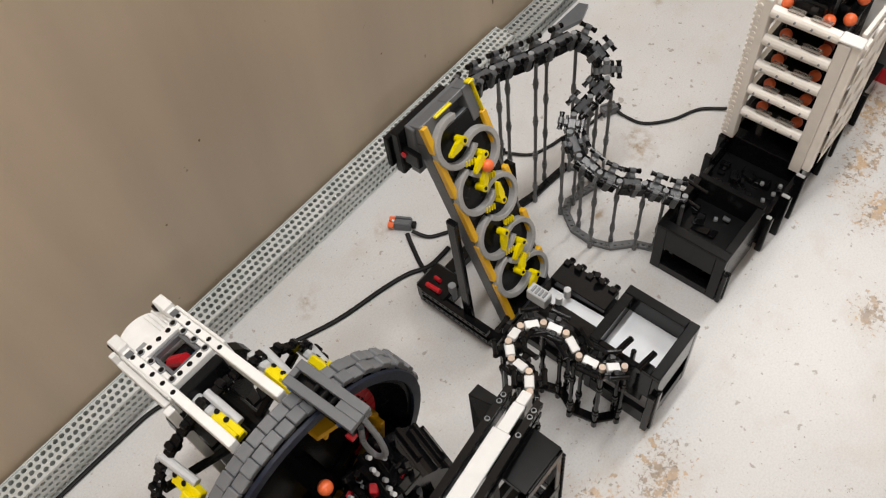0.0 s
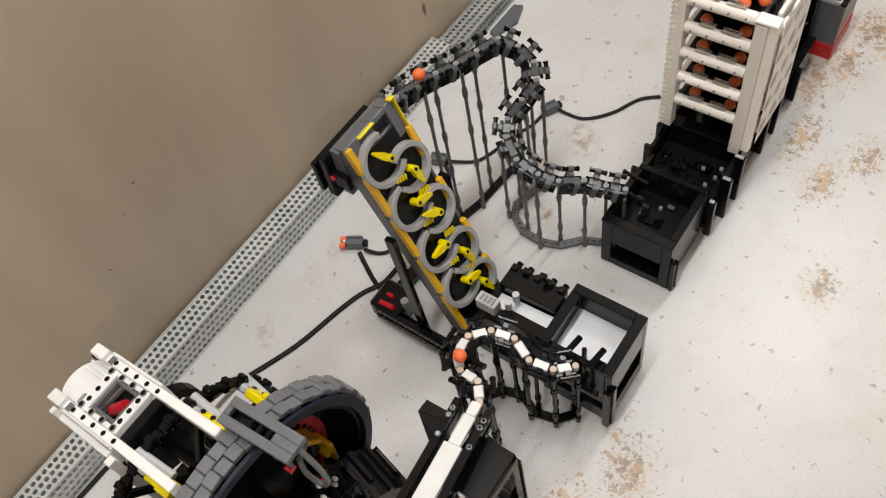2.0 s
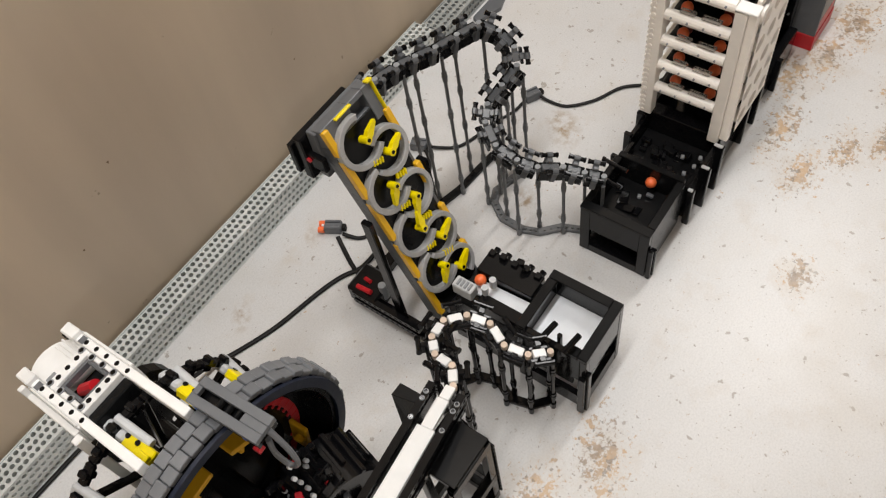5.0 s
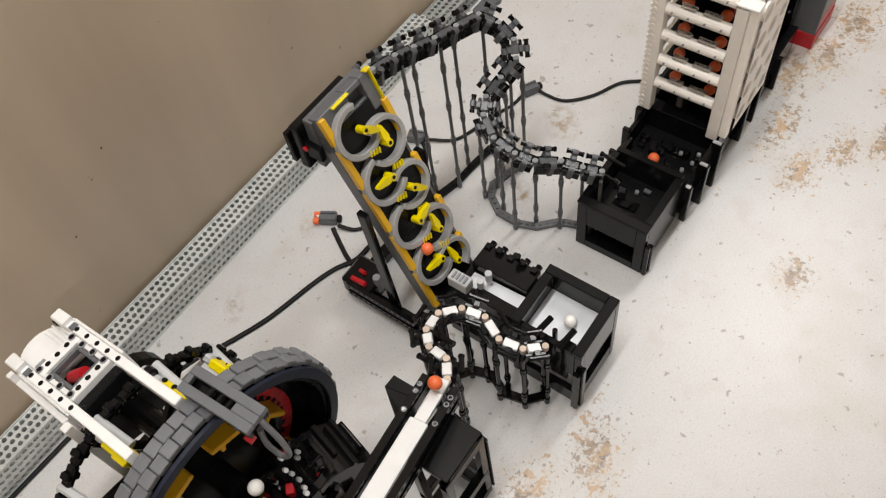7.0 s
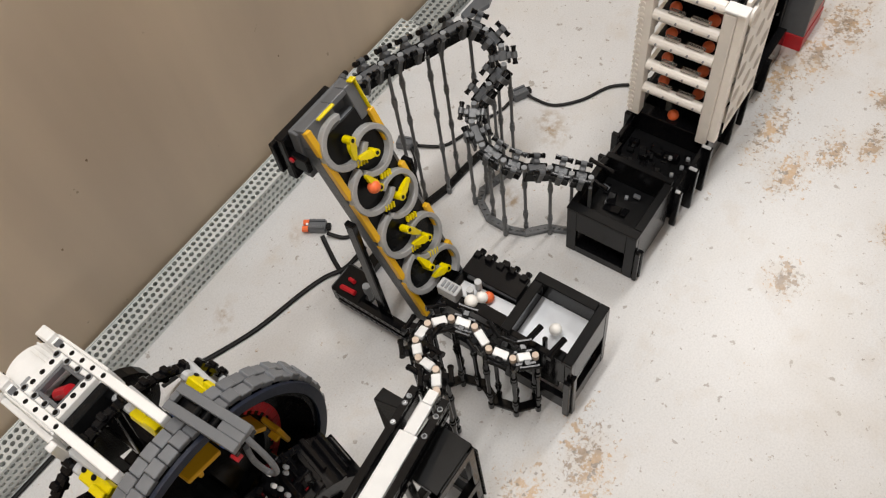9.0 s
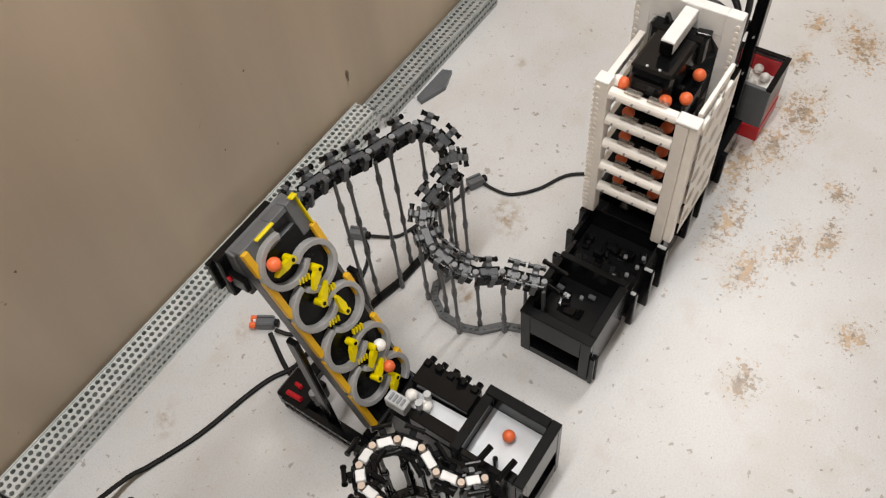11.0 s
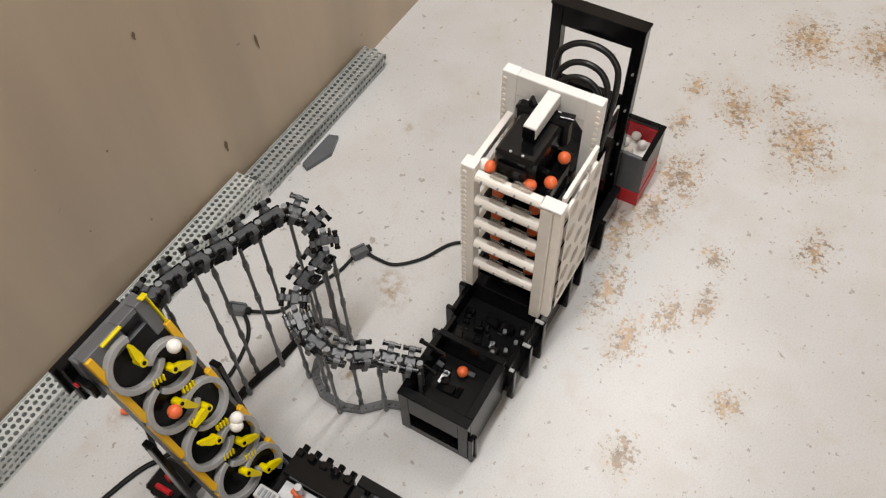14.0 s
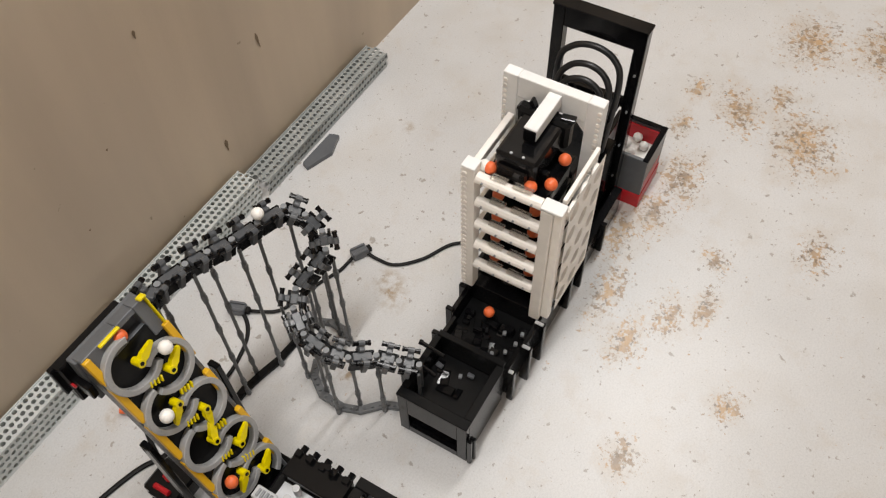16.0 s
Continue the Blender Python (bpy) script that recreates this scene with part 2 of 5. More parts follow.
def rod(bm, p0, p1, r, seg=10, r2=None):
    """A solid rod from p0 to p1."""
    p0, p1 = Vector(p0), Vector(p1)
    q = (p1 - p0).to_track_quat("Z", "Y")
    r2 = r if r2 is None else r2
    a = [bm.verts.new(p0 + q @ Vector((math.cos(i * math.tau / seg) * r, math.sin(i * math.tau / seg) * r, 0))) for i in range(seg)]
    c = [bm.verts.new(p1 + q @ Vector((math.cos(i * math.tau / seg) * r2, math.sin(i * math.tau / seg) * r2, 0))) for i in range(seg)]
    for i in range(seg):
        bm.faces.new((a[i], a[(i + 1) % seg], c[(i + 1) % seg], c[i]))
    bm.faces.new(a[::-1])
    bm.faces.new(c)


def hose(bm, pts, r, seg=8, flat=1.0):
    """A tube along smooth points, flattened across if flat is below 1."""
    pts = [Vector(p) for p in pts]
    fine = []
    for i in range(len(pts) - 1):
        a, b, c, d = pts[max(i - 1, 0)], pts[i], pts[i + 1], pts[min(i + 2, len(pts) - 1)]
        for k in range(6):
            t = k / 6
            fine.append(0.5 * (2 * b + (c - a) * t + (2 * a - 5 * b + 4 * c - d) * t * t + (3 * b - a - 3 * c + d) * t ** 3))
    fine.append(pts[-1])
    rings = []
    for i, p in enumerate(fine):
        d = fine[min(i + 1, len(fine) - 1)] - fine[max(i - 1, 0)]
        side = d.cross(Vector((0, 0, 1)))
        side = side.normalized() if side.length > 1e-7 else Vector((1, 0, 0))
        up = side.cross(d).normalized()
        rings.append([bm.verts.new(p + side * math.cos(k * math.tau / seg) * r + up * math.sin(k * math.tau / seg) * r * flat) for k in range(seg)])
    for a, b in zip(rings, rings[1:]):
        for k in range(seg):
            bm.faces.new((a[k], a[(k + 1) % seg], b[(k + 1) % seg], b[k]))
    bm.faces.new(rings[0][::-1])
    bm.faces.new(rings[-1])


def plate_with_holes(bm, origin, u, v, nu, nv, pu, pv, r, thick, stagger=0.0, seg=8):
    """A sheet of nu x nv cells with a round hole through each; thick is along u x v, downwards."""
    o, u, v = Vector(origin), Vector(u), Vector(v)
    n = u.cross(v)
    for j in range(nv):
        for i in range(nu):
            c = o + u * (pu * (i + 0.5 + (stagger if j % 2 else 0))) + v * (pv * (j + 0.5))
            hole, edge = [], []
            for k in range(seg):
                a = (k + 0.5) * math.tau / seg
                ca, sa = math.cos(a), math.sin(a)
                hole.append(c + (u * ca + v * sa) * r)
                f = 1 / max(abs(ca), abs(sa))
                edge.append(c + u * (ca * f * pu / 2) + v * (sa * f * pv / 2))
            top_h = [bm.verts.new(p) for p in hole]
            bot_h = [bm.verts.new(p - n * thick) for p in hole]
            top_e = [bm.verts.new(p) for p in edge]
            for k in range(seg):
                q = (k + 1) % seg
                bm.faces.new((top_h[k], top_e[k], top_e[q], top_h[q]))
                bm.faces.new((bot_h[k], top_h[k], top_h[q], bot_h[q]))
                ek, eq = edge[k] - c, edge[q] - c
                if abs(abs(ek.dot(u)) - pu / 2) > 1e-7 or abs(abs(eq.dot(u)) - pu / 2) > 1e-7:
                    if abs(abs(ek.dot(v)) - pv / 2) > 1e-7 or abs(abs(eq.dot(v)) - pv / 2) > 1e-7:
                        su = pu / 2 if (ek + eq).dot(u) > 0 else -pu / 2
                        sv = pv / 2 if (ek + eq).dot(v) > 0 else -pv / 2
                        w = bm.verts.new(c + u * su + v * sv)
                        bm.faces.new((top_e[k], w, top_e[q]))


def mesh_of(name, bm, mat, smooth=False):
    bmesh.ops.recalc_face_normals(bm, faces=bm.faces)
    me = bpy.data.meshes.new(name)
    bm.to_mesh(me)
    bm.free()
    me.materials.append(mat)
    if smooth:
        for p in me.polygons:
            p.use_smooth = True
    return me


def part(name, bm, mat, parent=None, label="", smooth=False):
    ob = new(name, mesh_of(name, bm, mat, smooth))
    return under(ob, parent, label)


def under(ob, parent, label=""):
    if parent is not None:
        ob.parent = parent
        top = parent
        m = Matrix.Identity(4)
        while top is not None:
            m = top.matrix_basis.inverted() @ m if top.parent is None else m
            top = top.parent
        ob.matrix_parent_inverse = m if parent.parent is None else Matrix.Identity(4)
    if label:
        ob["label"] = label
    return ob


def piece(name, me, parent, m, label=""):
    """One more object on a shared mesh, placed at m in the world."""
    ob = new(name, me)
    under(ob, parent, label)
    ob.matrix_basis = m
    return ob


def thing(name, label, category, at=(0, 0, 0), group="", kind=""):
    ob = new(name)
    ob.empty_display_size = 0.02
    ob.matrix_basis = pose(*at)
    return tagged(ob, label, category, group, kind)


def fresh():
    return bmesh.new()


def beam_mesh(name, n, mat, pitch=0.008, h=0.0078, w=0.0074, round_ends=True):
    """A studless beam of n holes along x, holes across y, centred on its first hole."""
    bm = fresh()
    r, L = 0.0024, (n - 1) * pitch
    for side in (-1, 1):
        y = side * w / 2
        plate_with_holes(bm, (-pitch / 2, y, -h / 2 if side < 0 else h / 2), (1, 0, 0), (0, 0, 1 if side < 0 else -1), n, 1, pitch, h, r, w / 2)
    for z in (-h / 2, h / 2):
        bm.faces.new([bm.verts.new(p) for p in ((-pitch / 2, -w / 2, z), (L + pitch / 2, -w / 2, z), (L + pitch / 2, w / 2, z), (-pitch / 2, w / 2, z))])
    for x in (-pitch / 2, L + pitch / 2):
        bm.faces.new([bm.verts.new(p) for p in ((x, -w / 2, -h / 2), (x, w / 2, -h / 2), (x, w / 2, h / 2), (x, -w / 2, h / 2))])
    bmesh.ops.remove_doubles(bm, verts=bm.verts[:], dist=2e-5)
    return mesh_of(name, bm, mat)


# ---- the room ----
def room():
    bm = fresh()
    box(bm, -1.6, -2.6, -0.1, 3.4, 0.652, 0, 0)
    tagged(part("floor", bm, FLOOR), "pale grey painted concrete floor with brown stains", "floor", kind="structure")
    # only the north wall is seen; the others are added to bounce light
    for name, a in (("wall_north", (-1.6, 0.652, -0.1, 3.4, 0.8, 2.5)), ("bounce_wall_south", (-1.6, -2.75, -0.1, 3.4, -2.6, 2.5)),
                    ("bounce_wall_west", (-1.75, -2.75, -0.1, -1.6, 0.8, 2.5)), ("bounce_wall_east", (3.4, -2.75, -0.1, 3.55, 0.8, 2.5))):
        bm = fresh()
        box(bm, *a, 0)
        tagged(part(name, bm, WALL), "beige painted plaster wall with small scuffs", "wall", kind="structure")
    bm = fresh()
    box(bm, -1.75, -2.75, 2.5, 3.55, 0.8, 2.6, 0)
    tagged(part("ceiling", bm, DARK_CEIL), "unseen ceiling, toned dark to dim reflections in black plastic", "ceiling", kind="structure")


room()


def rail(x0, x1, y0, y1, h, label, metal):
    t = thing("perforated_rail", label, "metal rail", ((x0 + x1) / 2, y1, 0), group="rails along the wall")
    pitch = 0.0088
    n = int((x1 - x0) / pitch)
    rows = max(3, int((y1 - y0 - 0.004) / pitch))
    bm = fresh()
    plate_with_holes(bm, (x0, y0 + 0.002, h), (1, 0, 0), (0, 1, 0), n, rows, pitch, (y1 - y0 - 0.004) / rows, 0.0034, 0.003, 0.5)
    bmesh.ops.remove_doubles(bm, verts=bm.verts[:], dist=2e-5)
    part("top_flange", bm, metal, t)
    bm = fresh()
    rows = int((h - 0.003) / pitch)
    plate_with_holes(bm, (x0, y0, 0.0015), (1, 0, 0), (0, 0, 1), n, rows, pitch, (h - 0.003) / rows, 0.0034, 0.003, 0.5)
    bmesh.ops.remove_doubles(bm, verts=bm.verts[:], dist=2e-5)
    part("front_web", bm, metal, t)
    bm = fresh()
    e = x0 + n * pitch
    box(bm, x0, y1 - 0.002, 0.003, e, y1, h + 0.002, 0.0004)
    box(bm, x0, y0 - 0.0006, h - 0.0015, e, y0 + 0.002, h + 0.0008, 0.0004)
    box(bm, x0, y0 - 0.0006, 0, e, y0 + 0.002, 0.0018, 0.0004)
    part("folded_edge", bm, metal, t)


rail(-0.42, 0.80, 0.614, 0.647, 0.046, "galvanised perforated steel channel lying against the wall", STEEL)
rail(0.808, 1.14, 0.609, 0.648, 0.028, "low darker perforated steel channel lying along the wall", DARK_STEEL)


def floor_scrap():
    bm = fresh()
    pts = [(0.875, 0.588), (0.92, 0.573), (0.955, 0.584), (0.95, 0.599), (0.88, 0.6)]
    lo = [bm.verts.new((x, y, 0.0005)) for x, y in pts]
    hi = [bm.verts.new((x + 0.002, y + 0.001, 0.006)) for x, y in pts]
    bm.faces.new(hi)
    bm.faces.new(lo[::-1])
    for i in range(5):
        bm.faces.new((lo[i], lo[(i + 1) % 5], hi[(i + 1) % 5], hi[i]))
    tagged(part("board_scrap", bm, DARKGREY), "torn scrap of grey board on the floor", "scrap")


floor_scrap()


# ---- chain tracks on posts ----
WHITE_WAY = [(0.3885, 0.161, 0.132), (0.371, 0.177, 0.138), (0.365, 0.202, 0.144), (0.376, 0.226, 0.15), (0.369, 0.25, 0.156),
             (0.349, 0.265, 0.162), (0.325, 0.262, 0.168), (0.309, 0.246, 0.174), (0.306, 0.222, 0.18), (0.287, 0.207, 0.186)]
GREY_WAY = [(0.474, 0.43, 0.3), (0.497, 0.439, 0.293), (0.533, 0.439, 0.282), (0.559, 0.434, 0.275), (0.587, 0.427, 0.268), (0.623, 0.424, 0.258),
            (0.661, 0.42, 0.247), (0.67, 0.399, 0.236), (0.668, 0.377, 0.222), (0.658, 0.368, 0.205), (0.635, 0.375, 0.19),
            (0.612, 0.382, 0.175), (0.594, 0.374, 0.165), (0.577, 0.349, 0.155), (0.575, 0.318, 0.148), (0.583, 0.295, 0.14),
            (0.605, 0.273, 0.13), (0.614, 0.249, 0.124), (0.623, 0.228, 0.12)]


def frame_on(a, b):
    """x along a to b, z roughly up, at a."""
    x = (Vector(b) - Vector(a)).normalized()
    y = Vector((0, 0, 1)).cross(x).normalized()
    z = x.cross(y)
    return Matrix((x, y, z)).transposed().to_4x4(), (Vector(b) - Vector(a)).length


def chain_track(name, label, way, link_mat, side_mat, bar_mat, post_mat, half, white):
    """Hinged links between pins, with a guard bar on a short stem at both sides and posts down to a chain of foot plates."""
    cx = sum(p[0] for p in way) / len(way)
    cy = sum(p[1] for p in way) / len(way)
    t = thing(name, label, "ball track", (cx, cy, 0))
    n = len(way)
    for i in range(n - 1):
        a, b = Vector(way[i]), Vector(way[i + 1])
        m, L = frame_on(a, b)
        m = Matrix.Translation(a) @ m
        bm = fresh()
        w = 0.0048 if white else 0.005
        box(bm, 0.0052, -w, -0.004, L - 0.0052, w, 0.0015, 0.0008, m)
        link = part("link", bm, link_mat, t)
        # black side cheeks under the link
        bm = fresh()
        d = -0.0105 if white else -0.0145
        box(bm, 0.001, -w - 0.004, d, L - 0.001, -w - 0.0004, -0.0008, 0.0006, m)
        box(bm, 0.001, w + 0.0004, d, L - 0.001, w + 0.004, -0.0008, 0.0006, m)
        box(bm, L * 0.25, -w - 0.0004, -0.0105, L * 0.75, w + 0.0004, -0.0045, 0.0005, m)
        part("link_cheek", bm, side_mat, t)
        mid = L * 0.5
        for s in (-1, 1):
            bm = fresh()
            rod(bm, m @ Vector((mid, s * (w + 0.003), -0.004)), m @ Vector((mid, s * half, 0.0035)), 0.0024, 8)
            box(bm, mid - 0.0036, s * (half - 0.0058) - 0.0034, -0.005, mid + 0.0036, s * (half - 0.0058) + 0.0034, 0.0056, 0.0008, m)
            part("guard_stem", bm, link_mat if not white else BLACK, t)
            bm = fresh()
            r = 0.0027
            h = 0.0052 if white else 0.007
            rod(bm, m @ Vector((mid - 0.0095, s * half, h)), m @ Vector((mid + 0.0095, s * half, h)), r, 10)
            for e in (-0.0095, 0.0095):
                rod(bm, m @ Vector((mid + e - 0.0011, s * half, h)), m @ Vector((mid + e + 0.0011, s * half, h)), r * 1.22, 10)
            part("guard_bar", bm, bar_mat, t)
            if not white:
                bm = fresh()
                rod(bm, m @ Vector((mid - 0.0036, s * half, h)), m @ Vector((mid + 0.0036, s * half, h)), 0.0037, 10)
                box(bm, mid - 0.0034, s * half - 0.0028, -0.009, mid + 0.0034, s * half + 0.0028, h - 0.001, 0.0008, m)
                part("bar_clip", bm, link_mat, t)
    for i, p in enumerate(way):
        p = Vector(p)
        bm = fresh()
        rod(bm, p - Vector((0, 0, 0.0055)), p + Vector((0, 0, 0.0018)), 0.0036, 14)
        part("hinge_pin", bm, TAN if white else MIDGREY, t)
    # posts, two under every second joint
    feet = []
    for i, p in enumerate(way):
        p = Vector(p)
        d = Vector(way[min(i + 1, n - 1)]) - Vector(way[max(i - 1, 0)])
        d.z = 0
        side = Vector((0, 0, 1)).cross(d).normalized()
        for s in (-1, 1):
            if not white and (i + (s > 0)) % 2 and i != n - 1:
                continue
            q = p + side * s * 0.0075
            top = p.z - 0.009
            bm = fresh()
            r = 0.0022 if not white else 0.0024
            rod(bm, (q.x, q.y, 0.006), (q.x, q.y, top), r, 8)
            k = 0.035
            while k < top - 0.015:
                rod(bm, (q.x, q.y, k - 0.007), (q.x, q.y, k + 0.007), r * 1.45, 8)
                rod(bm, (q.x, q.y, k - 0.0012), (q.x, q.y, k + 0.0012), r * 1.7, 8)
                k += 0.064
            rod(bm, (q.x, q.y, 0.002), (q.x, q.y, 0.014), r * 1.5, 8)
            part("post", bm, post_mat, t)
        feet.append(Vector((p.x, p.y, 0)))
    for i, (a, b) in enumerate(zip(feet, feet[1:])):
        m, L = frame_on(a, b)
        m = Matrix.Translation(a) @ m
        bm = fresh()
        box(bm, -0.0025, -0.0052, 0.0, L + 0.0025, 0.0052, 0.0062 if i % 2 else 0.0052, 0.0008, m)
        for e in (0.2, 0.5, 0.8):
            rod(bm, m @ Vector((L * e, 0, 0.005)), m @ Vector((L * e, 0, 0.0078)), 0.0022, 8)
        part("foot_plate", bm, post_mat if white else CHARCOAL if a.x < 0.66 and a.y > 0.4 else post_mat, t)
    return t


chain_track("ball_track", "grey and black plastic chain track winding down on thin grey posts", GREY_WAY, TRACKGREY, CHARCOAL, BLACK, POSTGREY, 0.0132, False)
chain_track("ball_track", "white-linked S-shaped chain track on black plastic posts", WHITE_WAY, WHITE, BLACK, BLACK, BLACK, 0.0148, True)


# ---- straight white chute ----
def straight_chute():
    t = thing("ball_chute", "straight white chute between black drilled side beams on a black stand", "ball chute", (0.2, 0.19, 0))
    a, b = Vector((0.288, 0.2085, 0.187)), Vector((0.04, 0.174, 0.226))
    mid = Vector((0.235, 0.207, 0.195))
    m, L = frame_on(a, b)
    m = Matrix.Translation(a) @ m
    bm = fresh()
    box(bm, 0.003, -0.0052, -0.003, 0.018, 0.0052, 0.0012, 0.0006, m)
    part("slide", bm, WHITE, t)
    bm = fresh()
    box(bm, 0.0185, -0.0062, -0.003, 0.052, 0.0062, 0.0012, 0.0006, m)
    part("slide", bm, WHITE, t)
    bm = fresh()
    box(bm, 0.0525, -0.0095, -0.002, L, 0.0095, 0.0022, 0.0006, m)
    part("slide", bm, WHITE, t)
    n = 29
    me = beam_mesh("side_beam", n, BLACK)
    for s in (-1, 1):
        for dz in (0.004, -0.0125):
            piece("side_beam", me, t, m @ pose(0.014, s * 0.0162, dz))
        bm = fresh()
        box(bm, 0.012, s * 0.0128 - 0.0012, -0.014, L, s * 0.0128 + 0.0012, 0.0015, 0.0003, m)
        part("side_rail", bm, BLACK, t)
    for s in (-1, 1):
        for x in (0.022, 0.03, 0.052):
            bm = fresh()
            rod(bm, m @ Vector((x, s * 0.0162, 0.0079)), m @ Vector((x, s * 0.0162, 0.0086)), 0.0028, 12)
            part("beam_pin", bm, MIDGREY, t)
            # black disc on top paints the dark of the pin's hole
            bm = fresh()
            rod(bm, m @ Vector((x, s * 0.0162, 0.0086)), m @ Vector((x, s * 0.0162, 0.0089)), 0.0018, 12)
            part("pin_bore", bm, BLACK, t)
    # open rectangular stand
    x0, x1, y0, y1, h = 0.205, 0.265, 0.152, 0.19, 0.168
    for x, y in ((x0, y0), (x1 - 0.009, y0), (x1 - 0.009, y1), (x0, y1)):
        bm = fresh()
        box(bm, x, y, 0, x + 0.009, y + 0.009, h, 0.0007)
        part("stand_post", bm, BLACK, t)
    for z in (0.0, 0.055, h - 0.016):
        bm = fresh()
        box(bm, x0, y0 - 0.0003, z, x1, y0 + 0.0087, z + 0.016, 0.0007)
        box(bm, x0, y1 + 0.0003, z, x1, y1 + 0.0087, z + 0.016, 0.0007)
        box(bm, x1 - 0.0087, y0 + 0.009, z + 0.0003, x1 + 0.0003, y1, z + 0.0157, 0.0007)
        part("stand_rail", bm, CHARCOAL, t)
    bm = fresh()
    box(bm, x0 + 0.004, y0 + 0.002, h - 0.006, x1 + 0.001, y1 + 0.012, h + 0.002, 0.0007)
    part("stand_top", bm, CHARCOAL, t)
    for k in range(14):
        bm = fresh()
        box(bm, x1 + 0.0006, y0 - 0.002, 0.012 + k * 0.0105, x1 + 0.003, y0 + 0.012, 0.018 + k * 0.0105, 0.0004)
        part("grille_slat", bm, CHARCOAL, t)
    bm = fresh()
    vs = [bm.verts.new(p) for p in ((0.2592, 0.2473, 0.2), (0.2601, 0.2224, 0.2), (0.25, 0.222, 0.2), (0.2447, 0.2477, 0.2))]
    lo = [bm.verts.new(p) for p in ((0.246, 0.24, 0.12), (0.252, 0.226, 0.12), (0.242, 0.224, 0.12), (0.2366, 0.2392, 0.12))]
    bm.faces.new(vs)
    bm.faces.new(lo[::-1])
    for i in range(4):
        bm.faces.new((lo[i], lo[(i + 1) % 4], vs[(i + 1) % 4], vs[i]))
    bmesh.ops.bevel(bm, geom=bm.edges[:], offset=0.0006, segments=1, affect="EDGES")
    part("slope_fin", bm, CHARCOAL, t)


straight_chute()


# ---- feeder bin with pale tray ----
def feeder_bin():
    t = thing("ball_bin", "black open plastic ball bin with a pale grey tray floor", "ball bin", (0.44, 0.17, 0))
    x0, x1, y0, y1, h = 0.400, 0.481, 0.125, 0.212, 0.124
    w = 0.008
    for x, y in ((x0, y0), (x1 - w, y0), (x1 - w, y1 - w), (x0, y1 - w)):
        bm = fresh()
        box(bm, x, y, 0, x + w, y + w, h - 0.006, 0.0007)
        part("corner_post", bm, BLACK, t)
    for z0, z1 in ((0.0, 0.026), (h - 0.056, h - 0.006)):
        for nm, a in (("front_rail", (x0 + w, y0 + 0.0004, z0, x1 - w, y0 + w - 0.0004, z1)), ("back_rail", (x0 + w, y1 - w + 0.0004, z0, x1 - w, y1 - 0.0004, z1)),
                      ("side_rail", (x0 + 0.0004, y0 + w, z0, x0 + w - 0.0004, y1 - w, z1)), ("side_rail", (x1 - w + 0.0004, y0 + w, z0, x1 - 0.0004, y1 - w, z1))):
            bm = fresh()
            box(bm, *a, 0.0007)
            part(nm, bm, BLACK, t)
    # flat tiles on the rim
    for a in ((x0, y0, x1, y0 + 0.0115), (x1 - 0.012, y0 + 0.0118, x1, y1), (x0, y1 - 0.0115, x1 - 0.0122, y1), (x0, y0 + 0.0118, x0 + 0.0115, y0 + 0.026)):
        bm = fresh()
        box(bm, a[0], a[1], h - 0.0058, a[2], a[3], h, 0.0008)
        part("rim_tile", bm, CHARCOAL, t)
    bm = fresh()
    vs = box(bm, x0 + w, y0 + w, 0.083, x1 - w, y1 - w, 0.087, 0.0003)
    part("tray_floor", bm, TRAY, t)
    bm = fresh()
    box(bm, x0 - 0.001, y0 - 0.0045, 0.0, x0 + 0.006, y0 - 0.0002, 0.094, 0.0008)
    box(bm, x0 - 0.0065, y0 - 0.002, 0.0, x0 - 0.0012, y0 + 0.006, 0.088, 0.0008)
    part("corner_pillar", bm, BLACK, t)
    bm = fresh()
    box(bm, x0 + 0.001, y0 + 0.016, 0.05, x0 + 0.005, y1 - 0.016, 0.072, 0.0006)
    part("side_panel", bm, CHARCOAL, t)
    for y in (0.148, 0.176):
        bm = fresh()
        rod(bm, (0.392, y, 0.137), (0.418, y - 0.004, 0.137), 0.0035, 12)
        rod(bm, (0.39, y, 0.137), (0.393, y, 0.137), 0.0043, 12)
        part("guide_rod", bm, BLACK, t)
    bm = fresh()
    rod(bm, (0.414, 0.165, 0.1), (0.414, 0.165, 0.122), 0.003, 10)
    part("pin", bm, BLACK, t)
    # lower deck leading to the lift
    bm = fresh()
    box(bm, 0.404, y1 + 0.0005, 0.0, 0.481, 0.305, 0.016, 0.0008)
    part("deck_base", bm, BLACK, t)
    bm = fresh()
    box(bm, 0.409, y1 + 0.001, 0.0165, 0.478, 0.302, 0.082, 0.0008)
    part("deck_body", bm, CHARCOAL, t)
    bm = fresh()
    m = pose(0.436, 0.25, 0.0865, -5, 0, 0)
    box(bm, -0.0095, -0.037, -0.002, 0.0095, 0.042, 0.002, 0.0005, m)
    part("ramp", bm, TRAY, t)
    bm = fresh()
    box(bm, 0.4475, 0.222, 0.0822, 0.478, 0.296, 0.1005, 0.0008)
    part("cover", bm, BLACK, t)
    bm = fresh()
    box(bm, 0.41, 0.214, 0.0822, 0.4255, 0.272, 0.1, 0.0008)
    part("cover", bm, BLACK, t)
    for k in range(5):
        bm = fresh()
        y = 0.229 + k * 0.0155
        rod(bm, (0.478, y, 0.094), (0.4865, y, 0.094), 0.0042, 8)
        box(bm, 0.4705, y - 0.004, 0.0998, 0.4785, y + 0.004, 0.1075 if k % 2 else 0.104, 0.0006)
        part("gear_lug", bm, BLACK, t)
    bm = fresh()
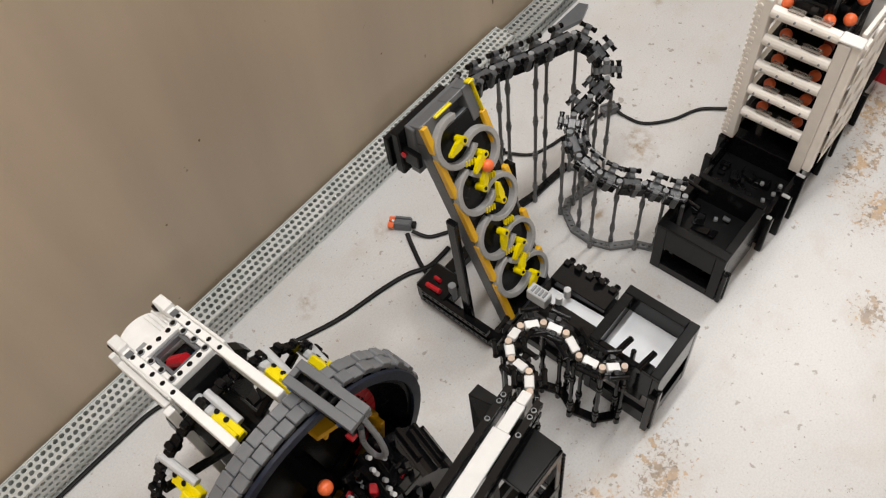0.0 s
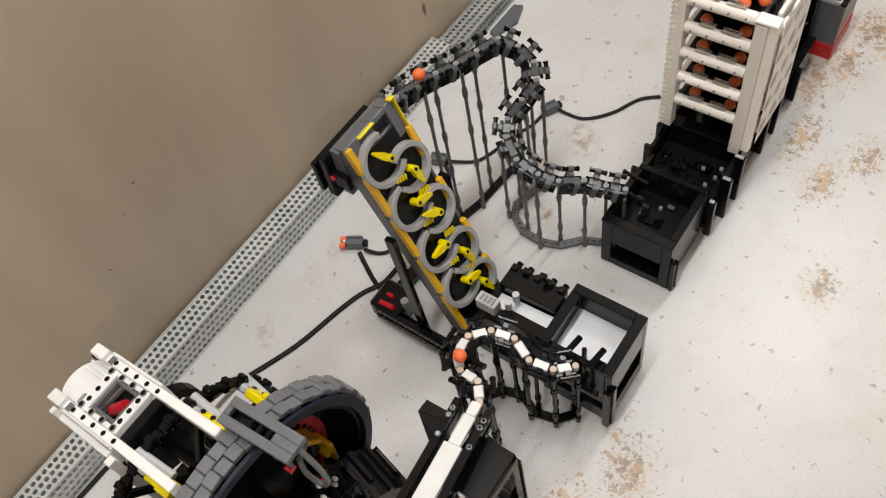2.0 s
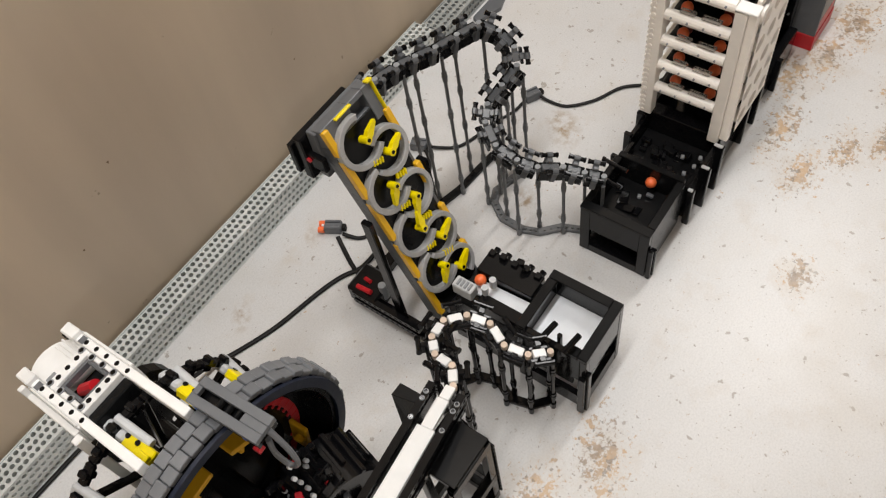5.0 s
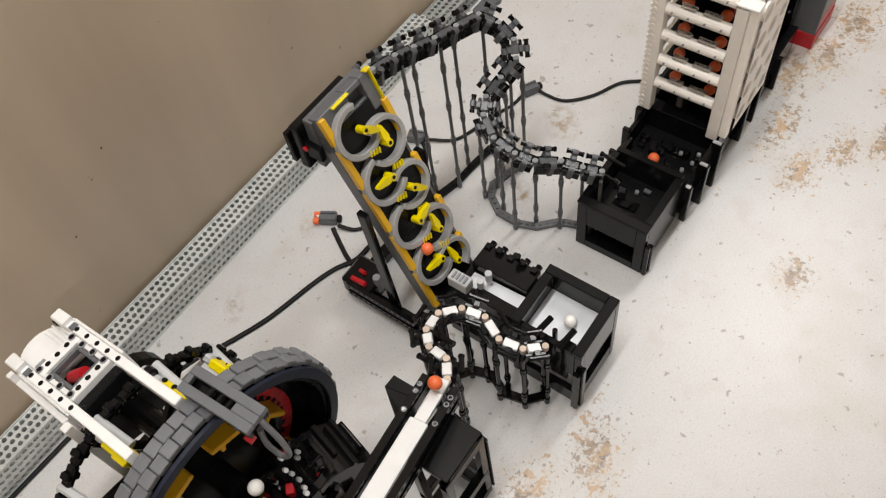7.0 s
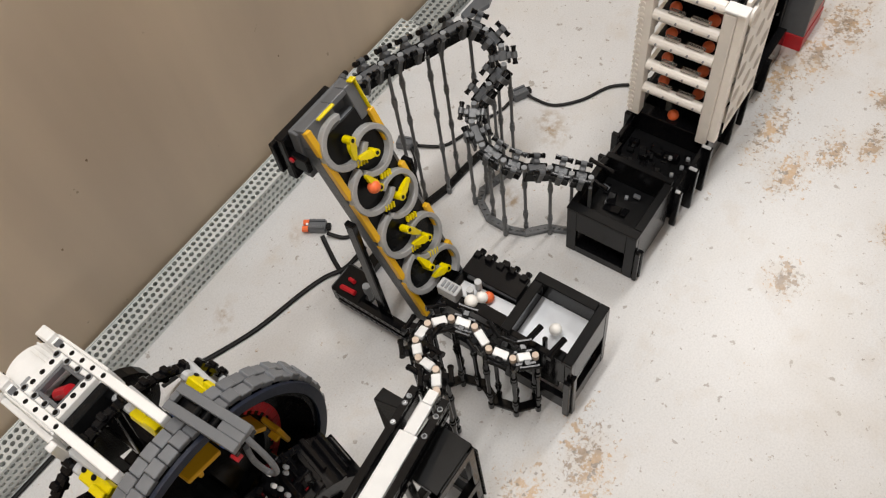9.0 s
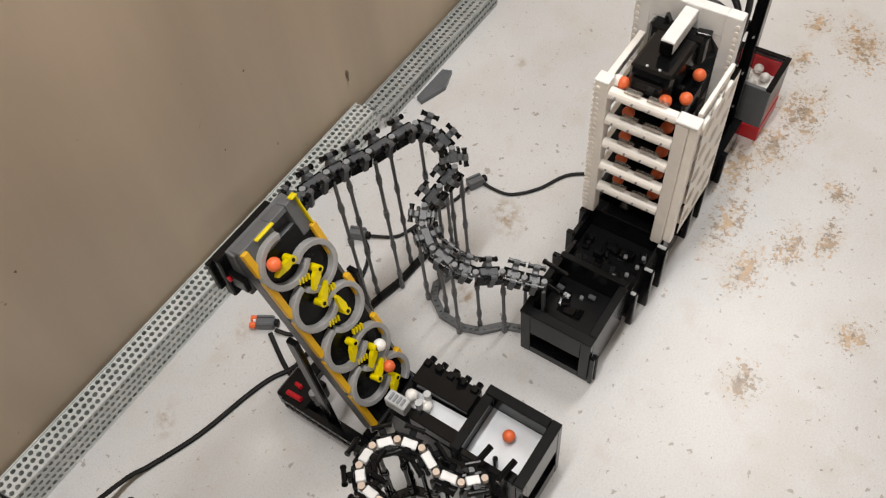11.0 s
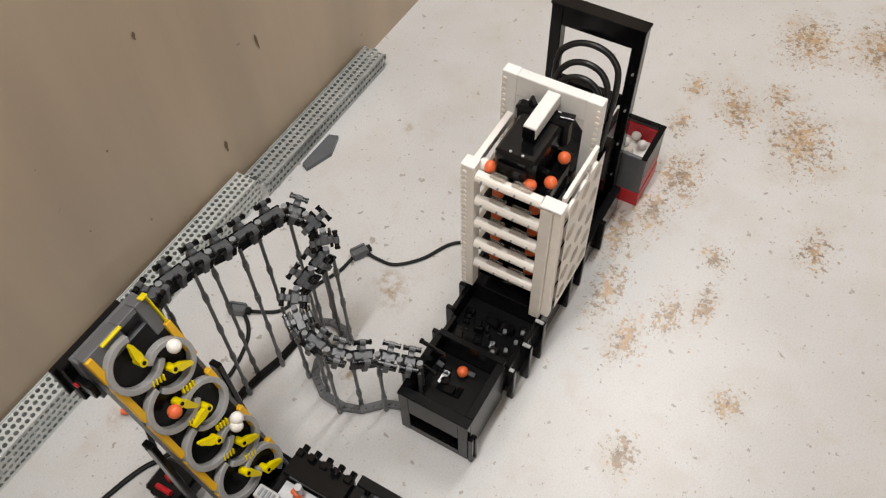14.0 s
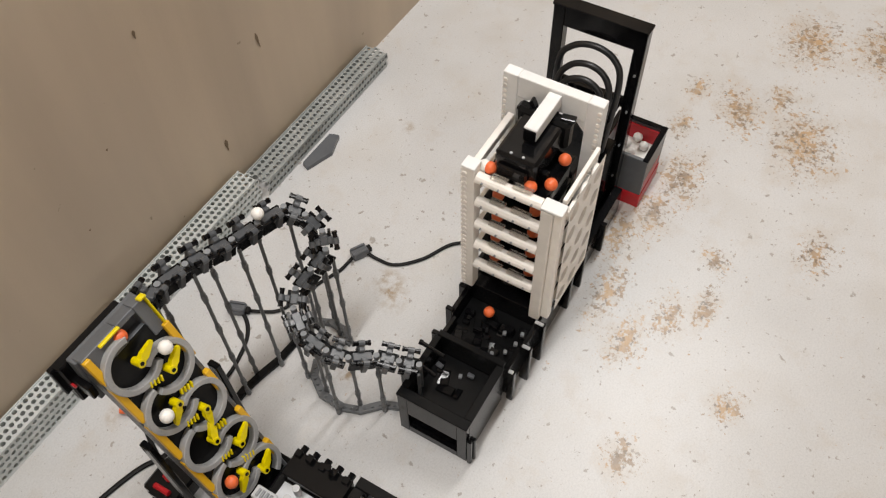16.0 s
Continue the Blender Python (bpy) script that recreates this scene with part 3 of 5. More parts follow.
    rod(bm, (0.474, 0.25, 0.107), (0.474, 0.25, 0.116), 0.0025, 8)
    rod(bm, (0.474, 0.25, 0.1145), (0.474, 0.25, 0.1165), 0.0038, 8)
    part("axle_end", bm, BLACK, t)
    # ribbed grey guide at the lift's foot
    g = thing("ribbed_guide", "light grey ribbed plastic guide at the foot of the lift", "guide", (0.42, 0.288, 0.1))
    bm = fresh()
    box(bm, 0.408, 0.276, 0.1005, 0.4225, 0.302, 0.118, 0.0012)
    part("body", bm, LIGHTGREY, g)
    for k in range(4):
        bm = fresh()
        box(bm, 0.4105, 0.2795 + k * 0.005, 0.1183, 0.4195, 0.2825 + k * 0.005, 0.1202, 0.0004)
        part("rib", bm, MIDGREY, g)
    for dx, dy in ((0.0, 0.0), (0.013, -0.002)):
        bm = fresh()
        rod(bm, (0.426 + dx, 0.269 + dy, 0.0985), (0.426 + dx, 0.269 + dy, 0.113), 0.0042, 10)
        part("knob", bm, LIGHTGREY, g)


feeder_bin()


# ---- rotor lift ----
FOOT = Vector((0.39, 0.311, 0.067))
UP = Vector((0, 0.35423, 0.93516))
OUT = Vector((0, -0.93516, 0.35423))
PANEL = Matrix.Translation(FOOT) @ Matrix(((1, 0, 0), tuple(UP), tuple(OUT))).transposed().to_4x4()
HUBS = [(0.0325, 0.247, -112, -1), (0.0325, 0.183, 101, -1), (0.0345, 0.1155, -62, -1), (0.034, 0.053, 100, -1),
        (0.0495, 0.2155, 160, 1), (0.0485, 0.1525, 26, 1), (0.0512, 0.085, 160, 1), (0.052, 0.031, 166, 1)]
ARMS = []


def arc_mesh(bm, cx, cy, r0, r1, a0, a1, z0, z1, m, seg=26):
    ring = []
    for k in range(seg + 1):
        a = radians(a0 + (a1 - a0) * k / seg)
        c, s = math.cos(a), math.sin(a)
        ring.append([bm.verts.new(m @ Vector((cx + c * r, cy + s * r, z))) for r, z in ((r0, z0), (r1, z0), (r1, z1 - 0.0006), (r1 - 0.0007, z1), (r0 + 0.0007, z1), (r0, z1 - 0.0006))])
    for a, b in zip(ring, ring[1:]):
        for k in range(6):
            bm.faces.new((a[k], a[(k + 1) % 6], b[(k + 1) % 6], b[k]))
    bm.faces.new(ring[0][::-1])
    bm.faces.new(ring[-1])


def arm_mesh():
    bm = fresh()
    rod(bm, (0, 0, 0.0), (0, 0, 0.012), 0.0042, 14)
    prof = [(-0.0036, -0.002), (0.008, -0.0042), (0.021, -0.0018), (0.0225, 0.0), (0.021, 0.0018), (0.008, 0.0042), (-0.0036, 0.002)]
    lo = [bm.verts.new((x, y, 0.005)) for x, y in prof]
    hi = [bm.verts.new((x, y, 0.0115 - 0.1 * max(0, x))) for x, y in prof]
    bm.faces.new(hi)
    bm.faces.new(lo[::-1])
    for i in range(len(prof)):
        j = (i + 1) % len(prof)
        bm.faces.new((lo[i], lo[j], hi[j], hi[i]))
    return mesh_of("arm", bm, YELLOW)


def rotor_lift():
    m = PANEL
    t = thing("rotor_lift", "steep grey panel with yellow rotating arms inside S-shaped grey rings", "ball lift", (0.43, 0.36, 0))
    bm = fresh()
    box(bm, -0.001, -0.012, -0.02, 0.079, 0.262, -0.0045, 0.0008, m)
    part("back_panel", bm, DARKGREY, t)
    bm = fresh()
    box(bm, 0.004, -0.004, -0.0044, 0.074, 0.262, -0.0022, 0.0004, m)
    part("black_face", bm, CHARCOAL, t)
    # amber edging, broken into strips
    for u0, spans in ((-0.0012, ((0.0, 0.06), (0.0665, 0.122), (0.1295, 0.186), (0.193, 0.245), (0.252, 0.284))), (0.0722, ((0.02, 0.048), (0.076, 0.11), (0.14, 0.175), (0.2, 0.25)))):
        for a, b in spans:
            bm = fresh()
            box(bm, u0, a, -0.0044, u0 + 0.007, b, 0.0032, 0.0007, m)
            part("edge_strip", bm, AMBER, t)
    # drilled grey side beam
    bm = fresh()
    plate_with_holes(bm, m @ Vector((-0.0013, 0.262, -0.02)), -UP, OUT, 33, 1, 0.0083, 0.0145, 0.0024, 0.004)
    bmesh.ops.remove_doubles(bm, verts=bm.verts[:], dist=1e-5)
    part("side_beam", bm, DARKGREY, t)
    for i, (cu, cv, a, sense) in enumerate(HUBS):
        left = sense < 0
        cx = 0.029 if left else 0.0515
        bm = fresh()
        if left:
            arc_mesh(bm, cx, cv, 0.0235, 0.0298, 70 if i == 0 else 95, 318, -0.002, 0.0065, m)
        else:
            arc_mesh(bm, cx, cv, 0.0215, 0.0275, -150 if i != 7 else -60, 128, -0.002, 0.0065, m)
        part("groove_ring", bm, RINGGREY, t)
        bm = fresh()
        rod(bm, m @ Vector((cu, cv, -0.002)), m @ Vector((cu, cv, 0.0135)), 0.0021, 10)
        part("axle", bm, BLACK, t)
    me = arm_mesh()
    for cu, cv, a, sense in HUBS:
        ob = piece("arm", me, t, m @ pose(cu, cv, 0.001, 0, 0, a), "yellow rotating arm")
        ARMS.append((ob, cu, cv, a, sense))
    # small striped combs where one ring passes to the next
    for cu, cv, turn in ((0.033, 0.2165, -20), (0.0495, 0.184, -20), (0.033, 0.152, -20), (0.0495, 0.119, -20), (0.034, 0.086, -20), (0.05, 0.06, -20)):
        for k in range(4):
            bm = fresh()
            mm = m @ pose(cu, cv, 0, 0, 0, turn) @ pose(-0.006 + 0.004 * k, 0, 0.0058)
            box(bm, -0.0009, -0.0033, -0.003, 0.0009, 0.0033, 0.0012, 0.0003, mm)
            part("comb_tooth", bm, YELLOW, t)
    # head with its chute opening
    for a in ((-0.001, 0.2625, -0.02, 0.0405, 0.2855, -0.001), (0.0625, 0.2455, -0.02, 0.0752, 0.2855, -0.001), (0.0407, 0.279, -0.0198, 0.0623, 0.2853, -0.0012)):
        bm = fresh()
        box(bm, *a, 0.0007, m)
        part("head_block", bm, DARKGREY, t)
    bm = fresh()
    box(bm, 0.0405, 0.2455, -0.0205, 0.0625, 0.2789, -0.017, 0.0004, m)
    part("chute_floor", bm, BLACK, t)
    bm = fresh()
    box(bm, 0.386, 0.4195, 0.262, 0.4665, 0.4315, 0.328, 0.0008)
    part("head_cover", bm, DARKGREY, t)
    for a in ((0.018, 0.2828, -0.001, 0.042, 0.2852, 0.0035), (0.0757, 0.25, -0.006, 0.0772, 0.286, 0.003), (0.0702, 0.286, -0.004, 0.0782, 0.2885, 0.0035)):
        bm = fresh()
        box(bm, *a, 0.0006, m)
        part("head_trim", bm, YELLOW, t)
    # motor housing behind the head, struts and foot
    bm = fresh()
    box(bm, 0.376, 0.432, 0.262, 0.455, 0.4435, 0.322, 0.0015)
    box(bm, 0.372, 0.444, 0.27, 0.425, 0.4505, 0.312, 0.001)
    box(bm, 0.379, 0.412, 0.281, 0.3858, 0.438, 0.3, 0.001)
    part("motor_housing", bm, BLACK, t)
    bm = fresh()
    rod(bm, (0.3765, 0.43, 0.294), (0.3785, 0.43, 0.294), 0.003, 10)
    part("red_pin", bm, RED, t)
    for x in (0.379, 0.478):
        bm = fresh()
        a, b = Vector((x, 0.376, 0.222)), Vector((x, 0.366, 0.02))
        mm, L = frame_on(a, b)
        box(bm, 0, -0.0035, -0.0065, L, 0.0035, 0.0065, 0.0012, Matrix.Translation(a) @ mm)
        part("strut", bm, BLACK, t)
    for a in ((0.372, 0.322, 0.0, 0.388, 0.446, 0.016), (0.472, 0.322, 0.0, 0.486, 0.446, 0.016), (0.3885, 0.43, 0.0, 0.4715, 0.446, 0.015), (0.3885, 0.322, 0.0, 0.4715, 0.336, 0.015)):
        bm = fresh()
        box(bm, *a, 0.001)
        part("foot_beam", bm, BLACK, t)
    me = beam_mesh("drilled_beam", 13, BLACK)
    for x, z in ((0.3695, 0.024), (0.3695, 0.04)):
        piece("drilled_beam", me, t, pose(x, 0.334, z, 0, 0, 90))
    bm = fresh()
    box(bm, 0.368, 0.398, 0.0165, 0.41, 0.445, 0.046, 0.003)
    part("gear_case", bm, BLACK, t)
    bm = fresh()
    rod(bm, (0.376, 0.432, 0.0455), (0.376, 0.41, 0.049), 0.0034, 10)
    rod(bm, (0.39, 0.43, 0.0455), (0.388, 0.42, 0.049), 0.0028, 10)
    part("red_bush", bm, RED, t)
    bm = fresh()
    rod(bm, (0.388, 0.4, 0.03), (0.388, 0.4, 0.058), 0.005, 10)
    part("grey_bush", bm, MIDGREY, t)


rotor_lift()


# ---- tower with its intake bin ----
def tower():
    t = thing("ball_tower", "white five-storey plastic ball tower on a long black base", "ball tower", (0.82, 0.2, 0))

    def put(nm, a, mat, bev=0.0007, label=""):
        bm = fresh()
        box(bm, *a, bev)
        return part(nm, bm, mat, t, label)

    # intake bin: open box with a window in its front
    X0, X1, Y0, Y1, H = 0.592, 0.682, 0.149, 0.2415, 0.086
    put("front_wall", (X0, Y0, 0.0, X0 + 0.007, Y0 + 0.013, H - 0.0004), BLACK)
    put("front_wall", (X0, Y1 - 0.013, 0.0, X0 + 0.007, Y1, H - 0.0004), BLACK)
    put("front_wall", (X0 + 0.0002, Y0 + 0.013, 0.0, X0 + 0.0068, Y1 - 0.013, 0.014), BLACK)
    put("front_wall", (X0 + 0.0002, Y0 + 0.013, 0.047, X0 + 0.0068, Y1 - 0.013, H - 0.0006), BLACK)
    put("side_wall", (X0 + 0.0072, Y0, 0.008, X1, Y0 + 0.007, H), CHARCOAL)
    put("side_wall", (X0 + 0.0072, Y1 - 0.007, 0.044, X1, Y1, H), CHARCOAL)
    put("rear_foot", (X1 - 0.012, Y1 - 0.0068, 0.0, X1 - 0.0002, Y1 - 0.0002, 0.0438), BLACK)
    put("rim_tile", (X0 - 0.0008, Y0 - 0.0005, H, X0 + 0.012, Y1 + 0.0005, H + 0.004), CHARCOAL)
    put("rim_tile", (X0 + 0.0122, Y0 - 0.0006, H + 0.0002, X1, Y0 + 0.01, H + 0.004), CHARCOAL)
    put("rim_tile", (X0 + 0.0122, Y1 - 0.008, H + 0.0002, X1, Y1 + 0.0006, H + 0.004), CHARCOAL)
    put("bin_floor", (X0 + 0.007, Y0 + 0.007, 0.051, X1, Y1 - 0.007, 0.0535), CHARCOAL)
    put("inner_floor", (X0 + 0.0075, Y0 + 0.0075, 0.008, X0 + 0.027, Y1 - 0.0075, 0.012), BLACK)
    for k in range(7):
        bm = fresh()
        for j in range(2):
            rod(bm, (X0 + 0.013 + j * 0.009, Y0 + 0.02 + k * 0.0085, 0.012), (X0 + 0.013 + j * 0.009, Y0 + 0.02 + k * 0.0085, 0.0142), 0.0024, 8)
        part("stud", bm, BLACK, t)
    put("corner_pillar", (X0 - 0.001, Y0 - 0.0065, 0.0, X0 + 0.004, Y0 - 0.0006, 0.062), BLACK, 0.0012)
    put("corner_pillar", (X0 + 0.006, Y0 - 0.008, 0.0, X0 + 0.0105, Y0 - 0.0006, 0.058), BLACK, 0.0012)
    put("cross_wall", (X1, Y0 + 0.002, 0.012, X1 + 0.008, Y1 - 0.002, H + 0.006), CHARCOAL)
    for a in ((0.655, 0.238, 0.652, 0.212), (0.632, 0.24, 0.626, 0.208)):
        bm = fresh()
        rod(bm, (a[0], a[1] + 0.008, 0.108), (a[2], a[3], 0.108), 0.0028, 10)
        rod(bm, (a[0], a[1] + 0.009, 0.108), (a[0], a[1] + 0.006, 0.108), 0.0035, 10)
        part("guide_rod", bm, BLACK, t)
    # stepped sorting deck between bin and tower
    for i, (a, b, w0, w1, h) in enumerate(((0.69, 0.724, 0.147, 0.243, 0.073), (0.724, 0.772, 0.143, 0.248, 0.078))):
        put("deck_wall", (a, w0, 0.012, b, w0 + 0.006, h), BLACK)
        put("deck_wall", (a, w1 - 0.006, 0.012, b, w1, h), BLACK)
        put("deck_floor", (a, w0 + 0.006, 0.03, b, w1 - 0.006, 0.055 - i * 0.004), CHARCOAL)
    for x, y, h in ((0.689, 0.1385, 0.07), (0.7235, 0.1345, 0.078), (0.757, 0.1335, 0.085)):
        put("buttress", (x, y, 0.0, x + 0.0065, 0.147, h), BLACK, 0.001)
        put("buttress", (x, 0.2435, 0.0, x + 0.0065, 0.2535, h + 0.004), BLACK, 0.001)
        put("buttress_cap", (x - 0.0005, y + 0.002, h, x + 0.004, 0.1465, h + 0.002), LIGHTGREY, 0.0004, "light grey cap tile")
    rng = random.Random(5)
    for k in range(30):
        x, y = rng.uniform(0.694, 0.757), rng.uniform(0.156, 0.232)
        s, h = rng.uniform(0.004, 0.009), rng.uniform(0.004, 0.013)
        bm = fresh()
        box(bm, -s, -s * 0.6, 0, s, s * 0.6, h, 0.0008, pose(x, y, 0.05, 0, rng.uniform(-16, 16), rng.choice((0, 90, 20))))
        part("deck_plate", bm, BLACK if k % 4 else CHARCOAL, t)
    # small grey chips, coloured as glints on the black deck
    for x, y in ((0.702, 0.176), (0.712, 0.163), (0.728, 0.157), (0.744, 0.156), (0.735, 0.176), (0.662, 0.197)):
        bm = fresh()
        box(bm, -0.0028, -0.0022, 0, 0.0028, 0.0022, 0.004, 0.0006, pose(x, y, 0.066 if x > 0.69 else 0.0535, 8, 10, 20))
        part("glint_pin", bm, MIDGREY, t)
    for k in range(5):
        x, y = rng.uniform(0.615, 0.672), rng.uniform(0.165, 0.228)
        s = rng.uniform(0.005, 0.012)
        bm = fresh()
        box(bm, -s, -s * 0.5, 0, s, s * 0.5, 0.003, 0.0006, pose(x, y, 0.0535, rng.uniform(-14, 14), rng.uniform(-14, 14), rng.choice((0, 90, 20))))
        part("bin_plate", bm, BLACK, t)
    for x, y, a in ((0.668, 0.186, 10), (0.662, 0.226, 0)):
        bm = fresh()
        box(bm, -0.003, -0.0045, 0, 0.003, 0.0045, 0.0035, 0.0006, pose(x, y, 0.056, 12, 14, a))
        part("bin_clip", bm, DARKGREY, t)
    # the black base under the tower, out to the rear frame
    put("base_beam", (0.772, 0.145, 0.0, 1.036, 0.157, 0.05), BLACK)
    put("base_beam", (0.772, 0.243, 0.0, 1.036, 0.255, 0.05), BLACK)
    put("base_floor", (0.774, 0.157, 0.012, 1.036, 0.243, 0.03), BLACK)
    put("base_block", (0.772, 0.1435, 0.05, 0.79, 0.256, 0.084), BLACK)
    put("base_block", (0.79, 0.146, 0.0502, 0.876, 0.159, 0.083), BLACK)
    put("base_block", (0.79, 0.242, 0.0502, 0.876, 0.255, 0.083), BLACK)
    for x in (0.845, 0.885, 0.955):
        put("buttress", (x, 0.1365, 0.0, x + 0.007, 0.1448, 0.085 if x < 0.95 else 0.06), BLACK, 0.001)
    put("rear_drive", (0.885, 0.165, 0.03, 1.025, 0.238, 0.15), BLACK, 0.002)
    put("rear_drive", (0.9, 0.175, 0.1502, 1.01, 0.23, 0.2), CHARCOAL, 0.002)
    # white storeys
    XF, XB = 0.766, 0.872
    YL, YR = 0.254, 0.131
    top = 0.303

    def stud_column(x, y, axis):
        for k in range(27):
            z = 0.09 + k * 0.0079
            if z > top:
                break
            bm = fresh()
            d = (0, 0.0026, 0) if axis == "y" else (-0.0018, 0, 0)
            rod(bm, (x, y, z), (x + d[0], y + d[1], z), 0.0025, 10)
            part("side_stud", bm, CREAM, t)

    put("front_post", (XF, 0.2385, 0.084, XF + 0.015, YL, top), CREAM, 0.0008)
    put("front_post_cap", (XF - 0.0008, 0.2378, top, XF + 0.0158, YL + 0.0008, top + 0.003), WHITE, 0.0008)
    stud_column(XF + 0.0045, YL, "y")
    stud_column(XF, YL - 0.0042, "x")
    put("front_post", (XF, 0.1465, 0.078, XF + 0.008, 0.16, 0.286), CREAM, 0.0008)
    put("front_post", (XF + 0.0035, YR + 0.005, 0.084, XF + 0.014, 0.1462, 0.2885), CREAM, 0.0012)
    put("front_post_cap", (XF - 0.001, YR + 0.0045, 0.2887, XF + 0.016, 0.161, 0.2918), WHITE, 0.0008)
    for k, z in enumerate((0.289, 0.2495, 0.2105, 0.1715, 0.1325)):
        # rounded front sill with a clear lip and pins
        bm = fresh()
        rod(bm, (XF + 0.006, 0.238, z), (XF + 0.006, 0.1605, z), 0.0068, 14)
        part("sill", bm, CREAM, t, smooth=False)
        put("sill_shelf", (XF + 0.006, 0.1602, z - 0.0105, XF + 0.012, 0.2383, z - 0.002), CREAM)
        for j in range(4):
            bm = fresh()
            y = 0.229 - j * 0.0195
            rod(bm, (XF - 0.0022, y, z + 0.001), (XF + 0.001, y, z + 0.001), 0.0013, 8)
            part("sill_pin", bm, MIDGREY, t)
        for yy, w in ((0.222, 0.018), (0.196, 0.022)):
            bm = fresh()
            box(bm, XF + 0.004, yy - w, z + 0.0062, XF + 0.0125, yy, z + 0.0098, 0.0006, None)
            part("clear_lip", bm, CLEAR, t)
        put("side_beam", (XF + 0.0155, 0.2445, z - 0.005, XB - 0.002, 0.2525, z + 0.005), CREAM)
        put("side_beam", (XF + 0.0185, 0.1396, z - 0.005, XB - 0.002, 0.1445, z + 0.005), CREAM)
        put("shelf", (XF + 0.0135, 0.162, z - 0.0115, XB - 0.012, 0.238, z - 0.0095), BLACK)
        # dark red blocks paint shaded orange balls; the balls stand in front
        for j, y in enumerate((0.176, 0.222)):
            put("drop_block", (XF + 0.0345 + 0.002 * j, y - 0.006, z - 0.0095, XF + 0.0415, y + 0.006, z + 0.012), SHADED_RED if (j + k) % 2 else BLACK, 0.0012)
    bm = fresh()
    plate_with_holes(bm, (XF + 0.0145, 0.1332, 0.093), (1, 0, 0), (0, 0, 1), 3, 5, 0.0302, 0.039, 0.0112, 0.006, 0.0, 16)
    bmesh.ops.remove_doubles(bm, verts=bm.verts[:], dist=2e-5)
    part("lattice_panel", bm, CREAM, t)
    put("core", (XF + 0.042, 0.166, 0.084, XB - 0.016, 0.234, 0.278), BLACK)
    # rear gate
    for a in ((XB, 0.145, 0.084, XB + 0.014, 0.163, 0.348), (XB, 0.2445, 0.084, XB + 0.014, 0.2625, 0.348), (XB + 0.0004, 0.163, 0.3185, XB + 0.0136, 0.2445, 0.3476)):
        put("gate_frame", a, WHITE, 0.0008)
    for k in range(22):
        for y in (0.2645, ):
            z = 0.17 + k * 0.008
            bm = fresh()
            rod(bm, (XB + 0.004, 0.2625, z), (XB + 0.004, 0.2638, z), 0.0024, 8)
            part("side_stud", bm, CREAM, t)
            bm = fresh()
            rod(bm, (XB, 0.1485, z), (XB - 0.0017, 0.1485, z), 0.0024, 8)
            part("side_stud", bm, CREAM, t)
            bm = fresh()
            rod(bm, (XB, 0.2588, z), (XB - 0.0017, 0.2588, z), 0.0024, 8)
            part("side_stud", bm, CREAM, t)
    for y0, y1, s in ((0.163, 0.176, 1), (0.2315, 0.2445, -1)):
        bm = fresh()
        a = [(y0, 0.3183), (y1, 0.3183), (y0 if s > 0 else y1, 0.303)]
        f = [bm.verts.new((XB + 0.0008, y, z)) for y, z in a]
        g = [bm.verts.new((XB + 0.013, y, z)) for y, z in a]
        bm.faces.new(f)
        bm.faces.new(g[::-1])
        for i in range(3):
            bm.faces.new((f[i], f[(i + 1) % 3], g[(i + 1) % 3], g[i]))
        part("gate_gusset", bm, WHITE, t)
    put("top_beam", (0.812, 0.192, 0.329, XB - 0.0004, 0.207, 0.3445), WHITE, 0.0008)
    put("top_beam_end", (0.8105, 0.1925, 0.327, 0.8119, 0.2065, 0.343), BLACK, 0.0004)
    # drive motor lying on the top storey
    put("motor", (0.786, 0.178, 0.292, 0.85, 0.226, 0.324), BLACK, 0.003)
    put("motor_step", (0.7815, 0.186, 0.292, 0.7858, 0.222, 0.31), BLACK, 0.002)
    put("motor_gear", (0.8505, 0.172, 0.288, 0.868, 0.236, 0.326), CHARCOAL, 0.004)
    for y in (0.195, 0.209):
        bm = fresh()
        rod(bm, (0.7905, y, 0.324), (0.7905, y, 0.3252), 0.0016, 8)
        part("motor_screw", bm, LIGHTGREY, t)
    for k in range(6):
        bm = fresh()
        y, z = 0.178 + (k % 3) * 0.02, 0.3 + (k // 3) * 0.02
        box(bm, -0.006, -0.002, -0.008, 0.006, 0.002, 0.008, 0.0008, pose(0.862, y, z + 0.006, 30 * k, 15, 10))
        part("motor_link", bm, BLACK, t)
    # black rear frame with hoses
    XR = 1.036
    for a in ((XR, 0.1575, 0.0, XR + 0.016, 0.172, 0.318), (XR, 0.264, 0.0, XR + 0.016, 0.279, 0.318), (XR + 0.0003, 0.172, 0.29, XR + 0.0157, 0.264, 0.3176)):
        put("rear_frame", a, BLACK, 0.0008)
    put("rear_frame_top", (XR - 0.002, 0.1565, 0.3182, XR + 0.018, 0.28, 0.322), BLACK, 0.0006)
    put("rear_rail", (XR + 0.0005, 0.1722, 0.196, XR + 0.012, 0.2608, 0.206), BLACK)
    put("rear_rail", (XR + 0.0005, 0.1722, 0.09, XR + 0.012, 0.2608, 0.102), BLACK)
    for k in range(12):
        bm = fresh()
        rod(bm, (XR - 0.0005, 0.1632, 0.05 + 0.0205 * k), (XR - 0.0035, 0.1632, 0.05 + 0.0205 * k), 0.0014, 8)
        part("frame_pin", bm, MIDGREY if k % 3 == 1 else BLACK, t)
